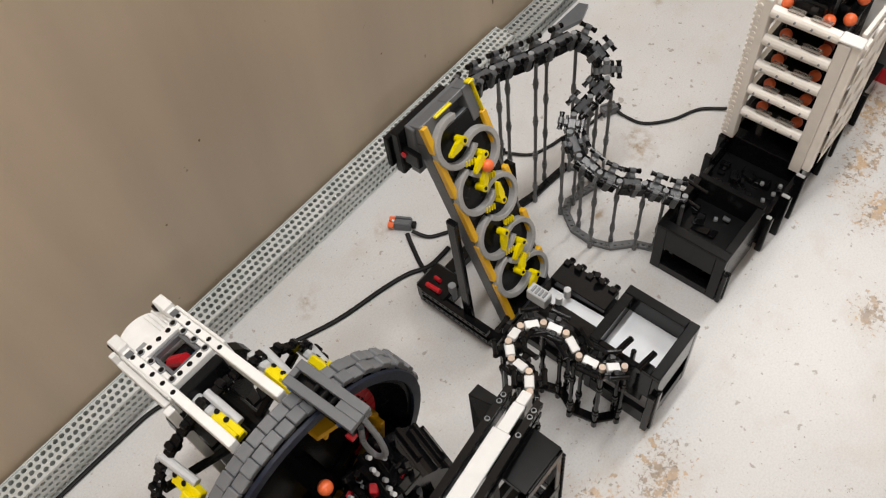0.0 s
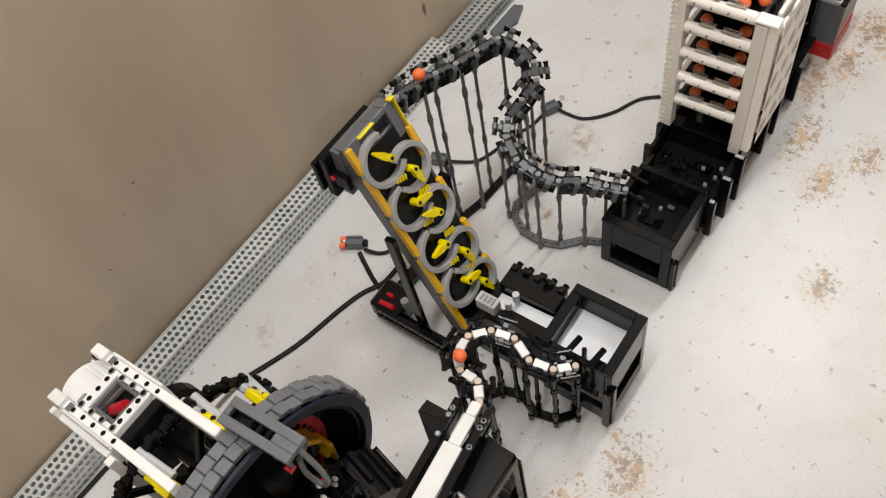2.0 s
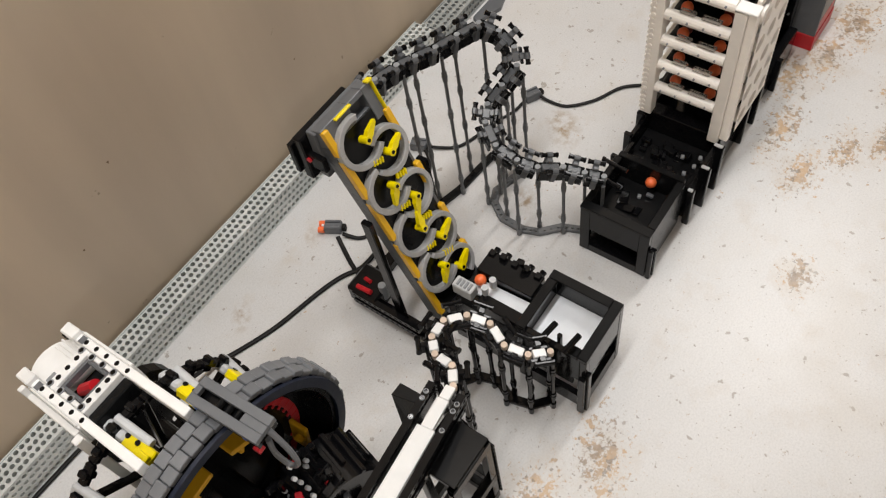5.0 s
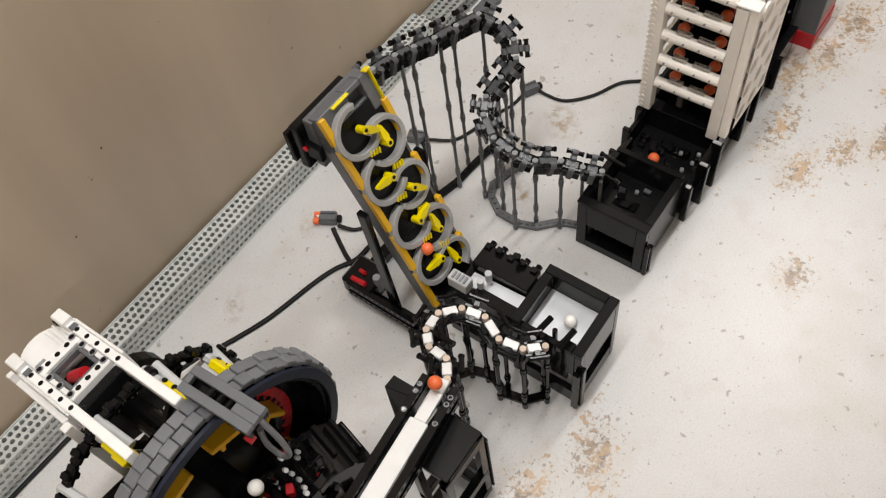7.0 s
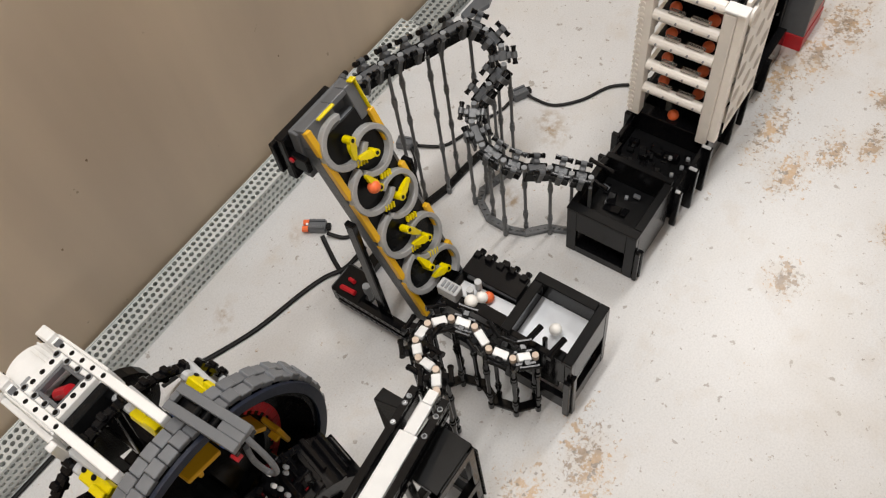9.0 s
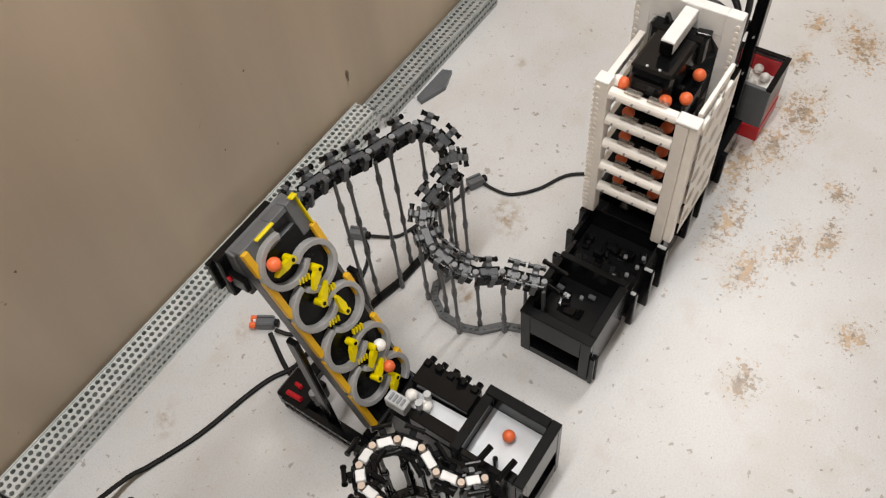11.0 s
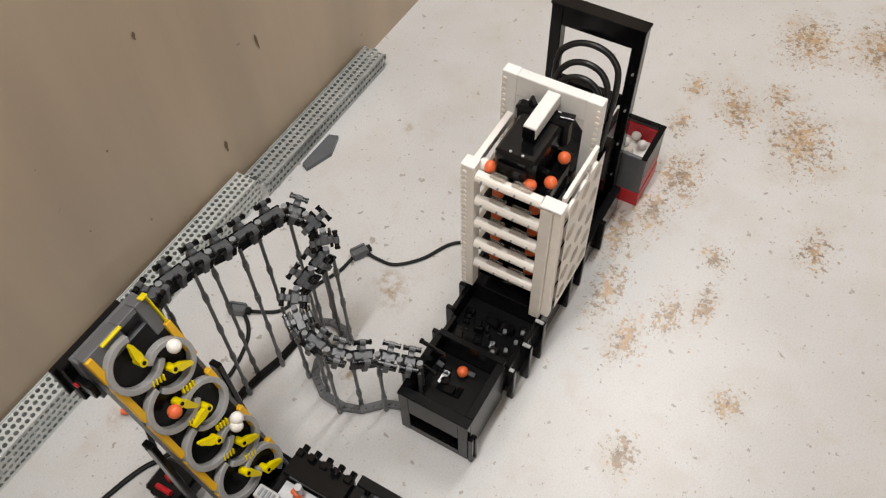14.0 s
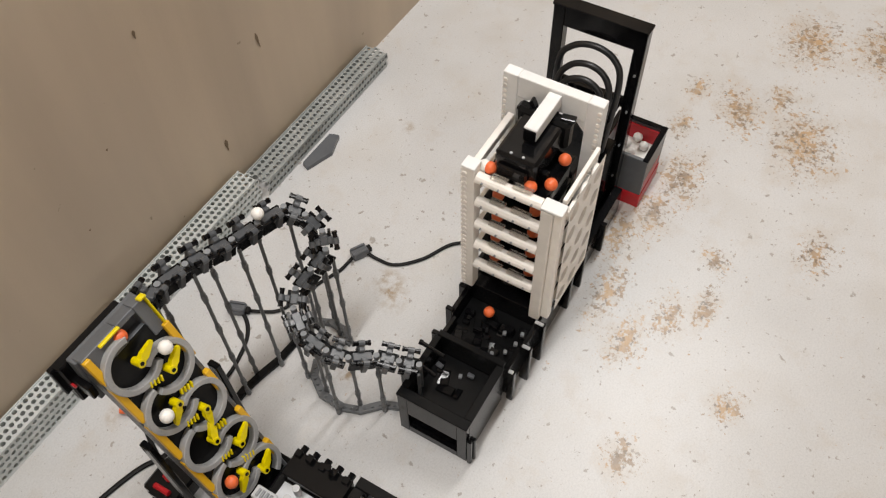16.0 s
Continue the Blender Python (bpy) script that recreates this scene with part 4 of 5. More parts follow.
    for w, z1, x in ((0.04, 0.286, 1.024), (0.034, 0.266, 1.012), (0.031, 0.25, 1.002), (0.028, 0.234, 0.992), (0.026, 0.221, 0.985)):
        bm = fresh()
        yc = 0.216
        z0 = 0.14
        zs = z1 - 0.04
        hose(bm, [(x - 0.03, yc - w, z0), (x - 0.01, yc - w - 0.002, zs), (x, yc - w * 0.72, z1 - 0.01), (x + 0.002, yc, z1), (x, yc + w * 0.72, z1 - 0.01), (x - 0.006, yc + w + 0.002, zs), (x - 0.02, yc + w - 0.006, z0)], 0.0042, 10)
        part("hose", bm, HOSE, t, "black rubber hose", smooth=True)
    for y in (0.178, 0.2545):
        bm = fresh()
        rod(bm, (1.0, y, 0.203), (XR + 0.006, y, 0.203), 0.0055, 10)
        part("hose_clip", bm, BLACK, t)


tower()


def catch_box():
    t = thing("catch_box", "dark grey catch box on a red base holding pale balls", "box", (1.1, 0.15, 0))
    x0, x1, y0, y1, h = 1.056, 1.13, 0.124, 0.198, 0.096
    for nm, a, mat in (("red_base", (x0 - 0.001, y0 - 0.001, 0, x1 + 0.001, y1 + 0.001, 0.026), RED),
                       ("wall", (x0, y0, 0.026, x0 + 0.006, y1, h), DARKGREY), ("wall", (x1 - 0.006, y0, 0.026, x1, y1, h), DARKGREY),
                       ("wall", (x0 + 0.006, y0, 0.026, x1 - 0.006, y0 + 0.006, 0.05), RED), ("wall", (x0 + 0.006, y0, 0.05, x1 - 0.006, y0 + 0.006, h - 0.0004), DARKGREY),
                       ("wall", (x0 + 0.006, y1 - 0.006, 0.026, x1 - 0.006, y1, h - 0.0004), DARKGREY),
                       ("lining", (x1 - 0.0095, y0 + 0.007, 0.03, x1 - 0.0063, y1 - 0.007, h - 0.004), RED)):
        bm = fresh()
        box(bm, *a, 0.0008)
        part(nm, bm, mat, t)
    for a in ((x0 - 0.0008, y0 - 0.0008, x1 + 0.0008, y0 + 0.0075), (x0 - 0.0008, y1 - 0.0075, x1 + 0.0008, y1 + 0.0008), (x1 - 0.0075, y0 + 0.0077, x1 + 0.0008, y1 - 0.0077)):
        bm = fresh()
        box(bm, a[0], a[1], h, a[2], a[3], h + 0.003, 0.0007)
        part("rim_tile", bm, BLACK, t)


catch_box()


# ---- big ring module ----
def sub_part(name, me, parent, a):
    q = new(name, me)
    q.parent = parent
    q.matrix_basis = Matrix.Rotation(-a, 4, "Y")
    return q


def ring_module():
    t = thing("wheel_lift", "large grey brick ring with a white gantry and rotating yellow scoops", "ball wheel", (0.095, 0.33, 0))
    cx, cz, R = 0.0955, 0.218, 0.126
    # outer ring of staggered bricks, two rows wide
    n = 62
    bm = fresh()
    L = math.tau * R / n
    box(bm, -L / 2 + 0.0003, -0.0057, -0.0062, L / 2 - 0.0003, 0.0057, 0.0, 0.0007)
    me = mesh_of("ring_brick", bm, RINGBRICK)
    for row, y in ((0, 0.2936), (1, 0.3052)):
        for k in range(n):
            a = math.tau * (k + 0.5 * row) / n
            m = Matrix.Translation((cx, y + (0.0008 if row and k % 2 else 0), cz)) @ Matrix.Rotation(-a, 4, "Y") @ Matrix.Translation((0, 0, R + (0.0021 if (k + row) % 2 else 0)))
            piece("ring_brick", me, t, m)

    def hoop(nm, r0, r1, y0, y1, mat, seg=64):
        b = fresh()
        rings = []
        for k in range(seg):
            a = math.tau * k / seg
            c, s = math.cos(a), math.sin(a)
            rings.append([b.verts.new((cx + s * r, y, cz + c * r)) for r, y in ((r0, y0), (r1, y0), (r1, y1), (r0, y1))])
        for k in range(seg):
            p, q = rings[k], rings[(k + 1) % seg]
            for j in range(4):
                b.faces.new((p[j], p[(j + 1) % 4], q[(j + 1) % 4], q[j]))
        return part(nm, b, mat, t)

    hoop("ring_core", R - 0.018, R - 0.0063, 0.2862, 0.3105, CHARCOAL)
    hoop("navy_band", R - 0.013, R - 0.0035, 0.2825, 0.286, NAVY)
    # dark stepped web inside the ring, with a red gear rim behind it
    hoop("inner_web", 0.068, R - 0.0175, 0.3107, 0.3175, CHARCOAL)
    for k in range(11):
        b = fresh()
        box(b, -0.0056, 0.3095, 0.0795, 0.0056, 0.3118, 0.0885, 0.0006)
        box(b, -0.0018, 0.3097, 0.076, 0.0018, 0.3116, 0.0796, 0.0004)
        ob = part("red_rim", b, RED, t)
        ob.matrix_basis = Matrix.Translation((cx, 0, cz)) @ Matrix.Rotation(radians(58 + 8.2 * k), 4, "Y")
    for k in range(40):
        a = math.tau * k / 40
        b = fresh()
        box(b, -0.0016, 0.309, 0.0975, 0.0016, 0.3118, 0.107, 0.0005)
        box(b, -0.0066, 0.3098, 0.1, 0.0066, 0.3116, 0.1036, 0.0005)
        ob = part("web_rib", b, CHARCOAL if k % 3 else BLACK, t)
        ob.matrix_basis = Matrix.Translation((cx, 0, cz)) @ Matrix.Rotation(-a, 4, "Y")
    b = fresh()
    rod(b, (cx, 0.317, cz), (cx, 0.3195, cz), 0.0685, 40)
    part("web_disc", b, CHARCOAL, t)
    # gantry of white beams, leaning down towards the wall
    lean = Matrix.Translation((0, 0.318, 0.3405)) @ Matrix.Rotation(radians(-12.0), 4, "X") @ Matrix.Translation((0, -0.318, -0.3405))

    def gpart(nm, b, mat, owner, label="", smooth=False):
        o = part(nm, b, mat, owner, label, smooth)
        o.matrix_basis = lean
        return o

    for x in (0.0625, 0.1135):
        for a in ((x - 0.0042, 0.318, 0.3245, x + 0.0042, 0.4826, 0.3405),):
            b = fresh()
            box(b, *a, 0.0008)
            gpart("gantry_beam", b, WHITE, t)
        b = fresh()
        box(b, x - 0.0072, 0.4, 0.316, x - 0.0046 if x < 0.09 else x + 0.0072, 0.4887, 0.333, 0.0008)
        gpart("gantry_beam", b, WHITE, t)
        b = fresh()
        box(b, x - 0.0055, 0.4764, 0.318, x + 0.0055, 0.4958, 0.346, 0.0012)
        gpart("end_brick", b, WHITE, t)
    for a in ((0.067, 0.4535, 0.3245, 0.109, 0.4654, 0.3395), (0.067, 0.4060, 0.3245, 0.109, 0.4161, 0.3395), (0.067, 0.4163, 0.3247, 0.0715, 0.4533, 0.3393), (0.1045, 0.4163, 0.3247, 0.109, 0.4533, 0.3393)):
        b = fresh()
        box(b, *a, 0.0008)
        gpart("cross_brick", b, WHITE, t)
    for x in (0.0605, 0.1155):
        for k in range(4):
            b = fresh()
            y = 0.4122 + k * 0.0165
            rod(b, (x + (0.0095 if x < 0.09 else -0.0095), y, 0.3385), (x + (0.0095 if x < 0.09 else -0.0095), y, 0.3402), 0.0036, 12)
            gpart("socket", b, MIDGREY, t)
            # raised black disc paints the shade inside the socket
            b = fresh()
            rod(b, (x + (0.0095 if x < 0.09 else -0.0095), y, 0.3402), (x + (0.0095 if x < 0.09 else -0.0095), y, 0.3406), 0.0024, 12)
            gpart("socket_bore", b, BLACK, t)
    # charcoal discs paint shaded holes along the beams and cross bricks
    for x in (0.0625, 0.1135):
        for k in range(5):
            b = fresh()
            y = 0.4 + k * 0.0158
            rod(b, (x, y, 0.3404), (x, y, 0.3409), 0.0024, 12)
            gpart("socket_bore", b, CHARCOAL, t)
    for x in (0.0775, 0.088, 0.0985):
        for y in (0.4111, 0.4594):
            b = fresh()
            rod(b, (x, y, 0.3394), (x, y, 0.34), 0.0026, 12)
            gpart("socket_bore", b, CHARCOAL, t)
    b = fresh()
    box(b, 0.0718, 0.4164, 0.306, 0.1042, 0.4532, 0.322, 0.0008)
    gpart("gear_bay", b, CHARCOAL, t)
    b = fresh()
    rod(b, (0.082, 0.4447, 0.3225), (0.09, 0.4254, 0.3325), 0.006, 10)
    gpart("red_cam", b, RED, t)
    b = fresh()
    rod(b, (0.099, 0.4227, 0.3225), (0.099, 0.4227, 0.331), 0.004, 10)
    gpart("blue_pin", b, BLUE, t)
    for a in ((0.0495, 0.398, 0.318, 0.0556, 0.4745, 0.3372), (0.0495, 0.4747, 0.3182, 0.0556, 0.4805, 0.346), (0.0558, 0.398, 0.3178, 0.0581, 0.42, 0.3395)):
        b = fresh()
        box(b, *a, 0.0008)
        gpart("side_brick", b, WHITE, t)
    # flat dark grey plates paint the shade of a recess
    for x in (0.0625, 0.1135):
        b = fresh()
        box(b, x - 0.0036, 0.4655, 0.3404, x + 0.0036, 0.4728, 0.3411, 0.0002)
        gpart("recess", b, DARKGREY, t)
    for x0, x1 in ((0.0558, 0.0583), (0.1175, 0.1205)):
        b = fresh()
        box(b, x0, 0.4, 0.326, x1, 0.474, 0.342, 0.0008)
        gpart("gantry_cheek", b, WHITE, t)
    for a in ((0.0722, 0.4155, 0.3325, 0.1038, 0.419, 0.3388), (0.0722, 0.447, 0.3325, 0.1038, 0.4505, 0.3388), (0.0722, 0.4192, 0.3327, 0.0757, 0.4468, 0.3386), (0.1003, 0.4192, 0.3327, 0.1038, 0.4468, 0.3386)):
        b = fresh()
        box(b, *a, 0.0006)
        gpart("bay_rim", b, DARKGREY, t)
    b = fresh()
    rod(b, (0.085, 0.489, 0.285), (0.085, 0.489, 0.324), 0.0285, 40)
    rod(b, (0.085, 0.489, 0.3239), (0.085, 0.489, 0.328), 0.0285, 40, 0.0245)
    gpart("motor_drum", b, WHITE, t)
    for x in (0.0955, 0.0995, 0.1035):
        b = fresh()
        box(b, x, 0.4665, 0.3275, x + 0.002, 0.506, 0.3295, 0.0004)
        gpart("drum_ridge", b, WHITE, t)
    b = fresh()
    box(b, 0.069, 0.4655, 0.31, 0.079, 0.474, 0.3362, 0.0008)
    gpart("drum_clamp", b, MIDGREY, t)
    b = fresh()
    box(b, 0.067, 0.3937, 0.312, 0.109, 0.4051, 0.334, 0.001)
    gpart("dark_brace", b, CHARCOAL, t)
    b = fresh()
    box(b, 0.0455, 0.3796, 0.30, 0.0535, 0.3868, 0.332, 0.0008)
    box(b, 0.0455, 0.3796, 0.0, 0.0535, 0.3868, 0.3, 0.0008)
    part("gantry_leg", b, WHITE, t)
    for x, y in ((0.0625, 0.5), (0.1135, 0.5)):
        b = fresh()
        box(b, x - 0.006, y - 0.006, 0.0, x + 0.006, y + 0.006, 0.288, 0.0008)
        part("rear_leg", b, BLACK, t)
    # dark axle and gears under the gantry
    b = fresh()
    rod(b, (cx, 0.285, cz), (cx, 0.47, cz), 0.012, 16)
    part("axle", b, CHARCOAL, t)
    for y, r in ((0.335, 0.03), (0.43, 0.05)):
        b = fresh()
        rod(b, (cx, y, cz), (cx, y + 0.012, cz), r, 24)
        part("drive_gear", b, CHARCOAL, t)
    # grey slotted arm reaching over the ring
    m = Matrix.Translation((0.1302, 0.2813, 0.352)) @ pose(0, 0, 0, 0, 0, -87)
    b = fresh()
    for a in ((-0.035, -0.0102, 0.0, 0.035, -0.0022, 0.006), (-0.035, 0.0052, 0.0, 0.035, 0.0132, 0.006), (-0.035, -0.0022, 0.0002, -0.0295, 0.0052, 0.0058), (0.0125, -0.0022, 0.0002, 0.035, 0.0052, 0.0058)):
        box(b, *a, 0.0005, m)
    part("slotted_arm", b, DARKGREY2, t)
    b = fresh()
    box(b, -0.034, -0.0098, -0.008, 0.034, -0.0055, -0.0002, 0.0005, m)
    box(b, -0.034, 0.0062, -0.008, 0.034, 0.0128, -0.0002, 0.0005, m)
    box(b, -0.034, -0.0053, -0.0055, 0.034, 0.006, -0.0035, 0.0004, m)
    part("arm_underside", b, BLACK, t)
    for x in (-0.011, -0.002, 0.007):
        b = fresh()
        rod(b, m @ Vector((x, -0.0022, 0.0015)), m @ Vector((x, 0.0052, 0.0015)), 0.0022, 10)
        part("arm_pin", b, CHARCOAL, t)
    for k in range(8):
        b = fresh()
        rod(b, m @ Vector((-0.03 + k * 0.0084, -0.0096, -0.0042)), m @ Vector((-0.03 + k * 0.0084, -0.0101, -0.0042)), 0.0023, 10)
        part("blue_pin" if k in (0, 6) else "arm_socket", b, BLUE if k in (0, 6) else BLACK, t)
    b = fresh()
    arc_pts = [m @ Vector(p) for p in ((0.034, 0.004, 0.0), (0.046, 0.003, -0.02), (0.05, 0.001, -0.042), (0.039, -0.001, -0.058), (0.031, -0.002, -0.04), (0.033, 0.0, -0.01))]
    hose(b, arc_pts, 0.0025, 8)
    part("grey_bow", b, DARKGREY2, t)
    b = fresh()
    rod(b, m @ Vector((0.031, -0.012, -0.011)), m @ Vector((0.031, -0.006, -0.011)), 0.004, 10)
    part("red_pin", b, RED, t)
    # black ribbed drum, low in front of the ring
    b = fresh()
    rod(b, (0.143, 0.228, 0.175), (0.155, 0.278, 0.175), 0.042, 28)
    part("ribbed_drum", b, BLACK, t)
    for k in range(26):
        a = math.tau * k / 26
        b = fresh()
        box(b, -0.0026, -0.026 + 0.008 * (k % 3), 0.0412, 0.0026, 0.026 - 0.006 * (k % 2), 0.0465, 0.0006)
        ob = part("drum_rib", b, BLACK, t)
        ob.matrix_basis = Matrix.Translation((0.149, 0.253, 0.175)) @ pose(0, 0, 0, 0, 0, -13.5) @ Matrix.Rotation(a, 4, "Y")
    # crowded black mechanism inside the ring
    rng = random.Random(11)
    b = fresh()
    box(b, -0.03, 0.2295, 0.15, 0.128, 0.283, 0.182, 0.001)
    part("mechanism_bed", b, CHARCOAL, t)
    for k in range(130):
        x, z = rng.uniform(0.0, 0.16), rng.uniform(0.175, 0.245)
        y = rng.uniform(0.225, 0.275)
        s = rng.uniform(0.004, 0.011)
        b = fresh()
        box(b, -s, -s * 0.5, -s * 0.4, s, s * 0.5, s * 0.4, 0.001, pose(x, y, z, rng.choice((0, 90, 45)), rng.choice((0, 30, 90)), rng.choice((0, 90, 15))))
        part("linkage_piece", b, BLACK if k % 7 else DARKGREY if k % 2 else RED, t)
    # grey ends paint glints onto the black mechanism; red ends are pins
    for k in range(46):
        x, z, y = rng.uniform(0.0, 0.15), rng.uniform(0.2, 0.25), rng.uniform(0.22, 0.27)
        b = fresh()
        rod(b, (x, y, z), (x, y - 0.004, z + 0.005), 0.0022, 8)
        part("pin_end", b, RED if k % 9 == 4 else LIGHTGREY if k % 3 else MIDGREY, t)
    for a in ((0.0, 0.215, 0.0, 0.012, 0.227, 0.2), (0.15, 0.215, 0.0, 0.162, 0.227, 0.17), (0.06, 0.45, 0.0, 0.072, 0.462, 0.2), (0.12, 0.45, 0.0, 0.132, 0.462, 0.2)):
        b = fresh()
        box(b, *a, 0.0008)
        part("frame_leg", b, BLACK, t)
    for a in ((-0.02, 0.213, 0.118, 0.172, 0.229, 0.13), (0.055, 0.448, 0.1, 0.14, 0.464, 0.112), (0.085, 0.229, 0.116, 0.105, 0.448, 0.128)):
        b = fresh()
        box(b, *a, 0.0008)
        part("frame_beam", b, BLACK, t)
    b = fresh()
    box(b, -0.06, 0.18, 0.2, 0.06, 0.222, 0.206, 0.0008)
    part("hopper_floor", b, CHARCOAL, t)
    # rotor: a black link ring with scoops, turning behind the big ring
    hub = fresh()
    rod(hub, (0, -0.006, 0), (0, 0.006, 0), 0.016, 20)
    ob = part("link_rotor", hub, BLACK)
    ob.parent = t
    ob.matrix_parent_inverse = t.matrix_basis.inverted()
    ob.matrix_basis = pose(cx, 0.378, cz - 0.002)
    b = fresh()
    box(b, -0.0103, -0.005, 0.094, 0.0103, 0.005, 0.1015, 0.002)
    box(b, -0.0034, -0.0048, 0.091, 0.0034, 0.0048, 0.105, 0.0015)
    link_me = mesh_of("ring_link", b, BLACK)
    b = fresh()
    box(b, -0.0034, -0.0034, 0.0155, 0.0034, 0.0034, 0.091, 0.001)
    spoke_me = mesh_of("spoke", b, CHARCOAL)
    b = fresh()
    box(b, -0.0062, -0.045, 0.09, 0.0062, -0.0125, 0.0985, 0.0012)
    box(b, -0.0062, -0.045, 0.0986, 0.0005, -0.03, 0.1035, 0.0008)
    yellow_me = mesh_of("yellow_scoop", b, YELLOW)
    b = fresh()
    box(b, -0.017, -0.091, 0.0835, 0.017, -0.07, 0.0885, 0.0012)
    box(b, -0.0062, -0.0905, 0.077, -0.0022, -0.08, 0.0834, 0.0008)
    amber_me = mesh_of("amber_guide", b, SHADED_AMBER)
    b = fresh()
    box(b, -0.005, -0.0123, 0.0905, 0.005, 0.012, 0.099, 0.0022)
    rod(b, (0.0085, -0.035, 0.0945), (0.0085, 0.004, 0.1), 0.0042, 10)
    white_me = mesh_of("white_scoop_arm", b, LIGHTGREY)
    b = fresh()
    for j in range(3):
        rod(b, (0.003, -0.026 + j * 0.0115, 0.0986), (0.003, -0.026 + j * 0.0115, 0.0994), 0.0025, 10)
    pin_me = mesh_of("scoop_pin", b, BLACK)
    for k in range(30):
        sub_part("ring_link", link_me, ob, math.tau * k / 30)
    for k in range(6):
        sub_part("spoke", spoke_me, ob, math.tau * (k + 0.5) / 6)
    for k in range(10):
        a = math.tau * k / 10
        for nm, me in (("yellow_scoop", yellow_me), ("white_scoop_arm", white_me), ("scoop_pin", pin_me)):
            sub_part(nm, me, ob, a)
        if k != 1:
            sub_part("amber_guide", amber_me, ob, a)
    return ob


RINGBRICK = plastic("grey_brick_plastic", (0.165, 0.173, 0.186), 0.3, 0.08)
DARKGREY2 = plastic("arm_grey_plastic", (0.125, 0.132, 0.142), 0.34, 0.06)
ROTOR = ring_module()


# ---- cables on the floor ----
def cable(name, label, pts, r=0.0026, flat=0.55):
    bm = fresh()
    hose(bm, pts, r, 8, flat)
    tagged(part(name, bm, RUBBER, smooth=True), label, "cable")


cable("power_cable", "flat black cable lying across the floor to the wheel", [(0.16, 0.54, 0.03), (0.2, 0.54, 0.012), (0.225, 0.533, 0.003), (0.285, 0.51, 0.0022), (0.355, 0.494, 0.0022), (0.39, 0.483, 0.0022), (0.418, 0.468, 0.0022), (0.455, 0.466, 0.003)], 0.0035)
cable("power_cable", "black cable lying along the steel rail", [(-0.36, 0.6095, 0.003), (-0.2, 0.61, 0.0028), (-0.0725, 0.6095, 0.0026), (0.0, 0.6085, 0.0026), (0.05, 0.606, 0.0026), (0.085, 0.592, 0.0026), (0.11, 0.57, 0.004), (0.118, 0.535, 0.012)], 0.0032)
cable("power_cable", "short black cable from the orange-tipped plug", [(0.437, 0.525, 0.006), (0.43, 0.513, 0.0022), (0.413, 0.482, 0.0022), (0.406, 0.462, 0.0022), (0.405, 0.445, 0.01)], 0.0032)
cable("power_cable", "short black cable from the plug under the lift", [(0.444, 0.522, 0.006), (0.452, 0.5, 0.0022), (0.47, 0.486, 0.0022), (0.485, 0.476, 0.003)], 0.003)
cable("power_cable", "flat black cable running to the white tower", [(0.9, 0.262, 0.03), (0.885, 0.29, 0.006), (0.862, 0.325, 0.0022), (0.821, 0.347, 0.0022), (0.792, 0.376, 0.0022), (0.788, 0.405, 0.0022), (0.789, 0.425, 0.006)], 0.0028)
cable("power_cable", "flat black cable passing under the grey track", [(0.786, 0.432, 0.006), (0.765, 0.436, 0.0022), (0.744, 0.439, 0.0022), (0.712, 0.452, 0.0022), (0.675, 0.462, 0.0022), (0.648, 0.475, 0.0022), (0.63, 0.505, 0.004)], 0.0027)
cable("power_cable", "thin black cable hanging down behind the lift", [(0.624, 0.515, 0.006), (0.61, 0.495, 0.0025), (0.585, 0.48, 0.0025), (0.54, 0.47, 0.004), (0.48, 0.462, 0.03)], 0.0028)


def plug(at, turn, label, tip):
    t = thing("cable_plug", label, "plug", at)
    m = pose(*at, 0, 0, turn)
    bm = fresh()
    box(bm, -0.012, -0.008, 0.0, 0.012, 0.008, 0.0115, 0.0012, m)
    part("body", bm, DARKGREY, t)
    for s in (-1, 1):
        bm = fresh()
        box(bm, -0.011, s * 0.0055 - 0.0018, 0.0116, 0.011, s * 0.0055 + 0.0018, 0.0138, 0.0005, m)
        part("key_ridge", bm, DARKGREY, t)
    bm = fresh()
    box(bm, 0.0122, -0.0045, 0.002, 0.018, 0.0045, 0.0095, 0.001, m)
    part("strain_relief", bm, RUBBER, t)
    if tip:
        for s in (-1, 1):
            bm = fresh()
            rod(bm, m @ Vector((-0.012, s * 0.0052, 0.007)), m @ Vector((-0.02, s * 0.0052, 0.007)), 0.0042, 10)
            part("orange_tip", bm, ORANGE, t, "orange plastic tip")
        bm = fresh()
        box(bm, -0.0155, -0.0016, 0.002, -0.0122, 0.0016, 0.012, 0.0004, m)
        part("white_web", bm, WHITE, t)


plug((0.446, 0.54, 0), -60, "grey cable plug with orange tips on the floor", True)
plug((0.783, 0.43, 0), -30, "small grey cable plug on the floor", False)
plug((0.623, 0.522, 0), -70, "grey cable plug lying behind the grey posts", False)


# ---- wall scuffs: small dents with a shape of their own ----
def scuff(x, z, w, h, turn):
    bm = fresh()
    pts = [(math.cos(a) * w * (0.7 + 0.3 * math.sin(3 * a)), math.sin(a) * h) for a in [k * math.tau / 12 for k in range(12)]]
    c, s = math.cos(radians(turn)), math.sin(radians(turn))
    bm.faces.new([bm.verts.new((x + px * c - pz * s, 0.6512, z + px * s + pz * c)) for px, pz in pts])
    tagged(part("wall_scuff", bm, SCUFF), "brown scuff mark on the beige wall", "scuff mark", group="wall scuffs", kind="structure")


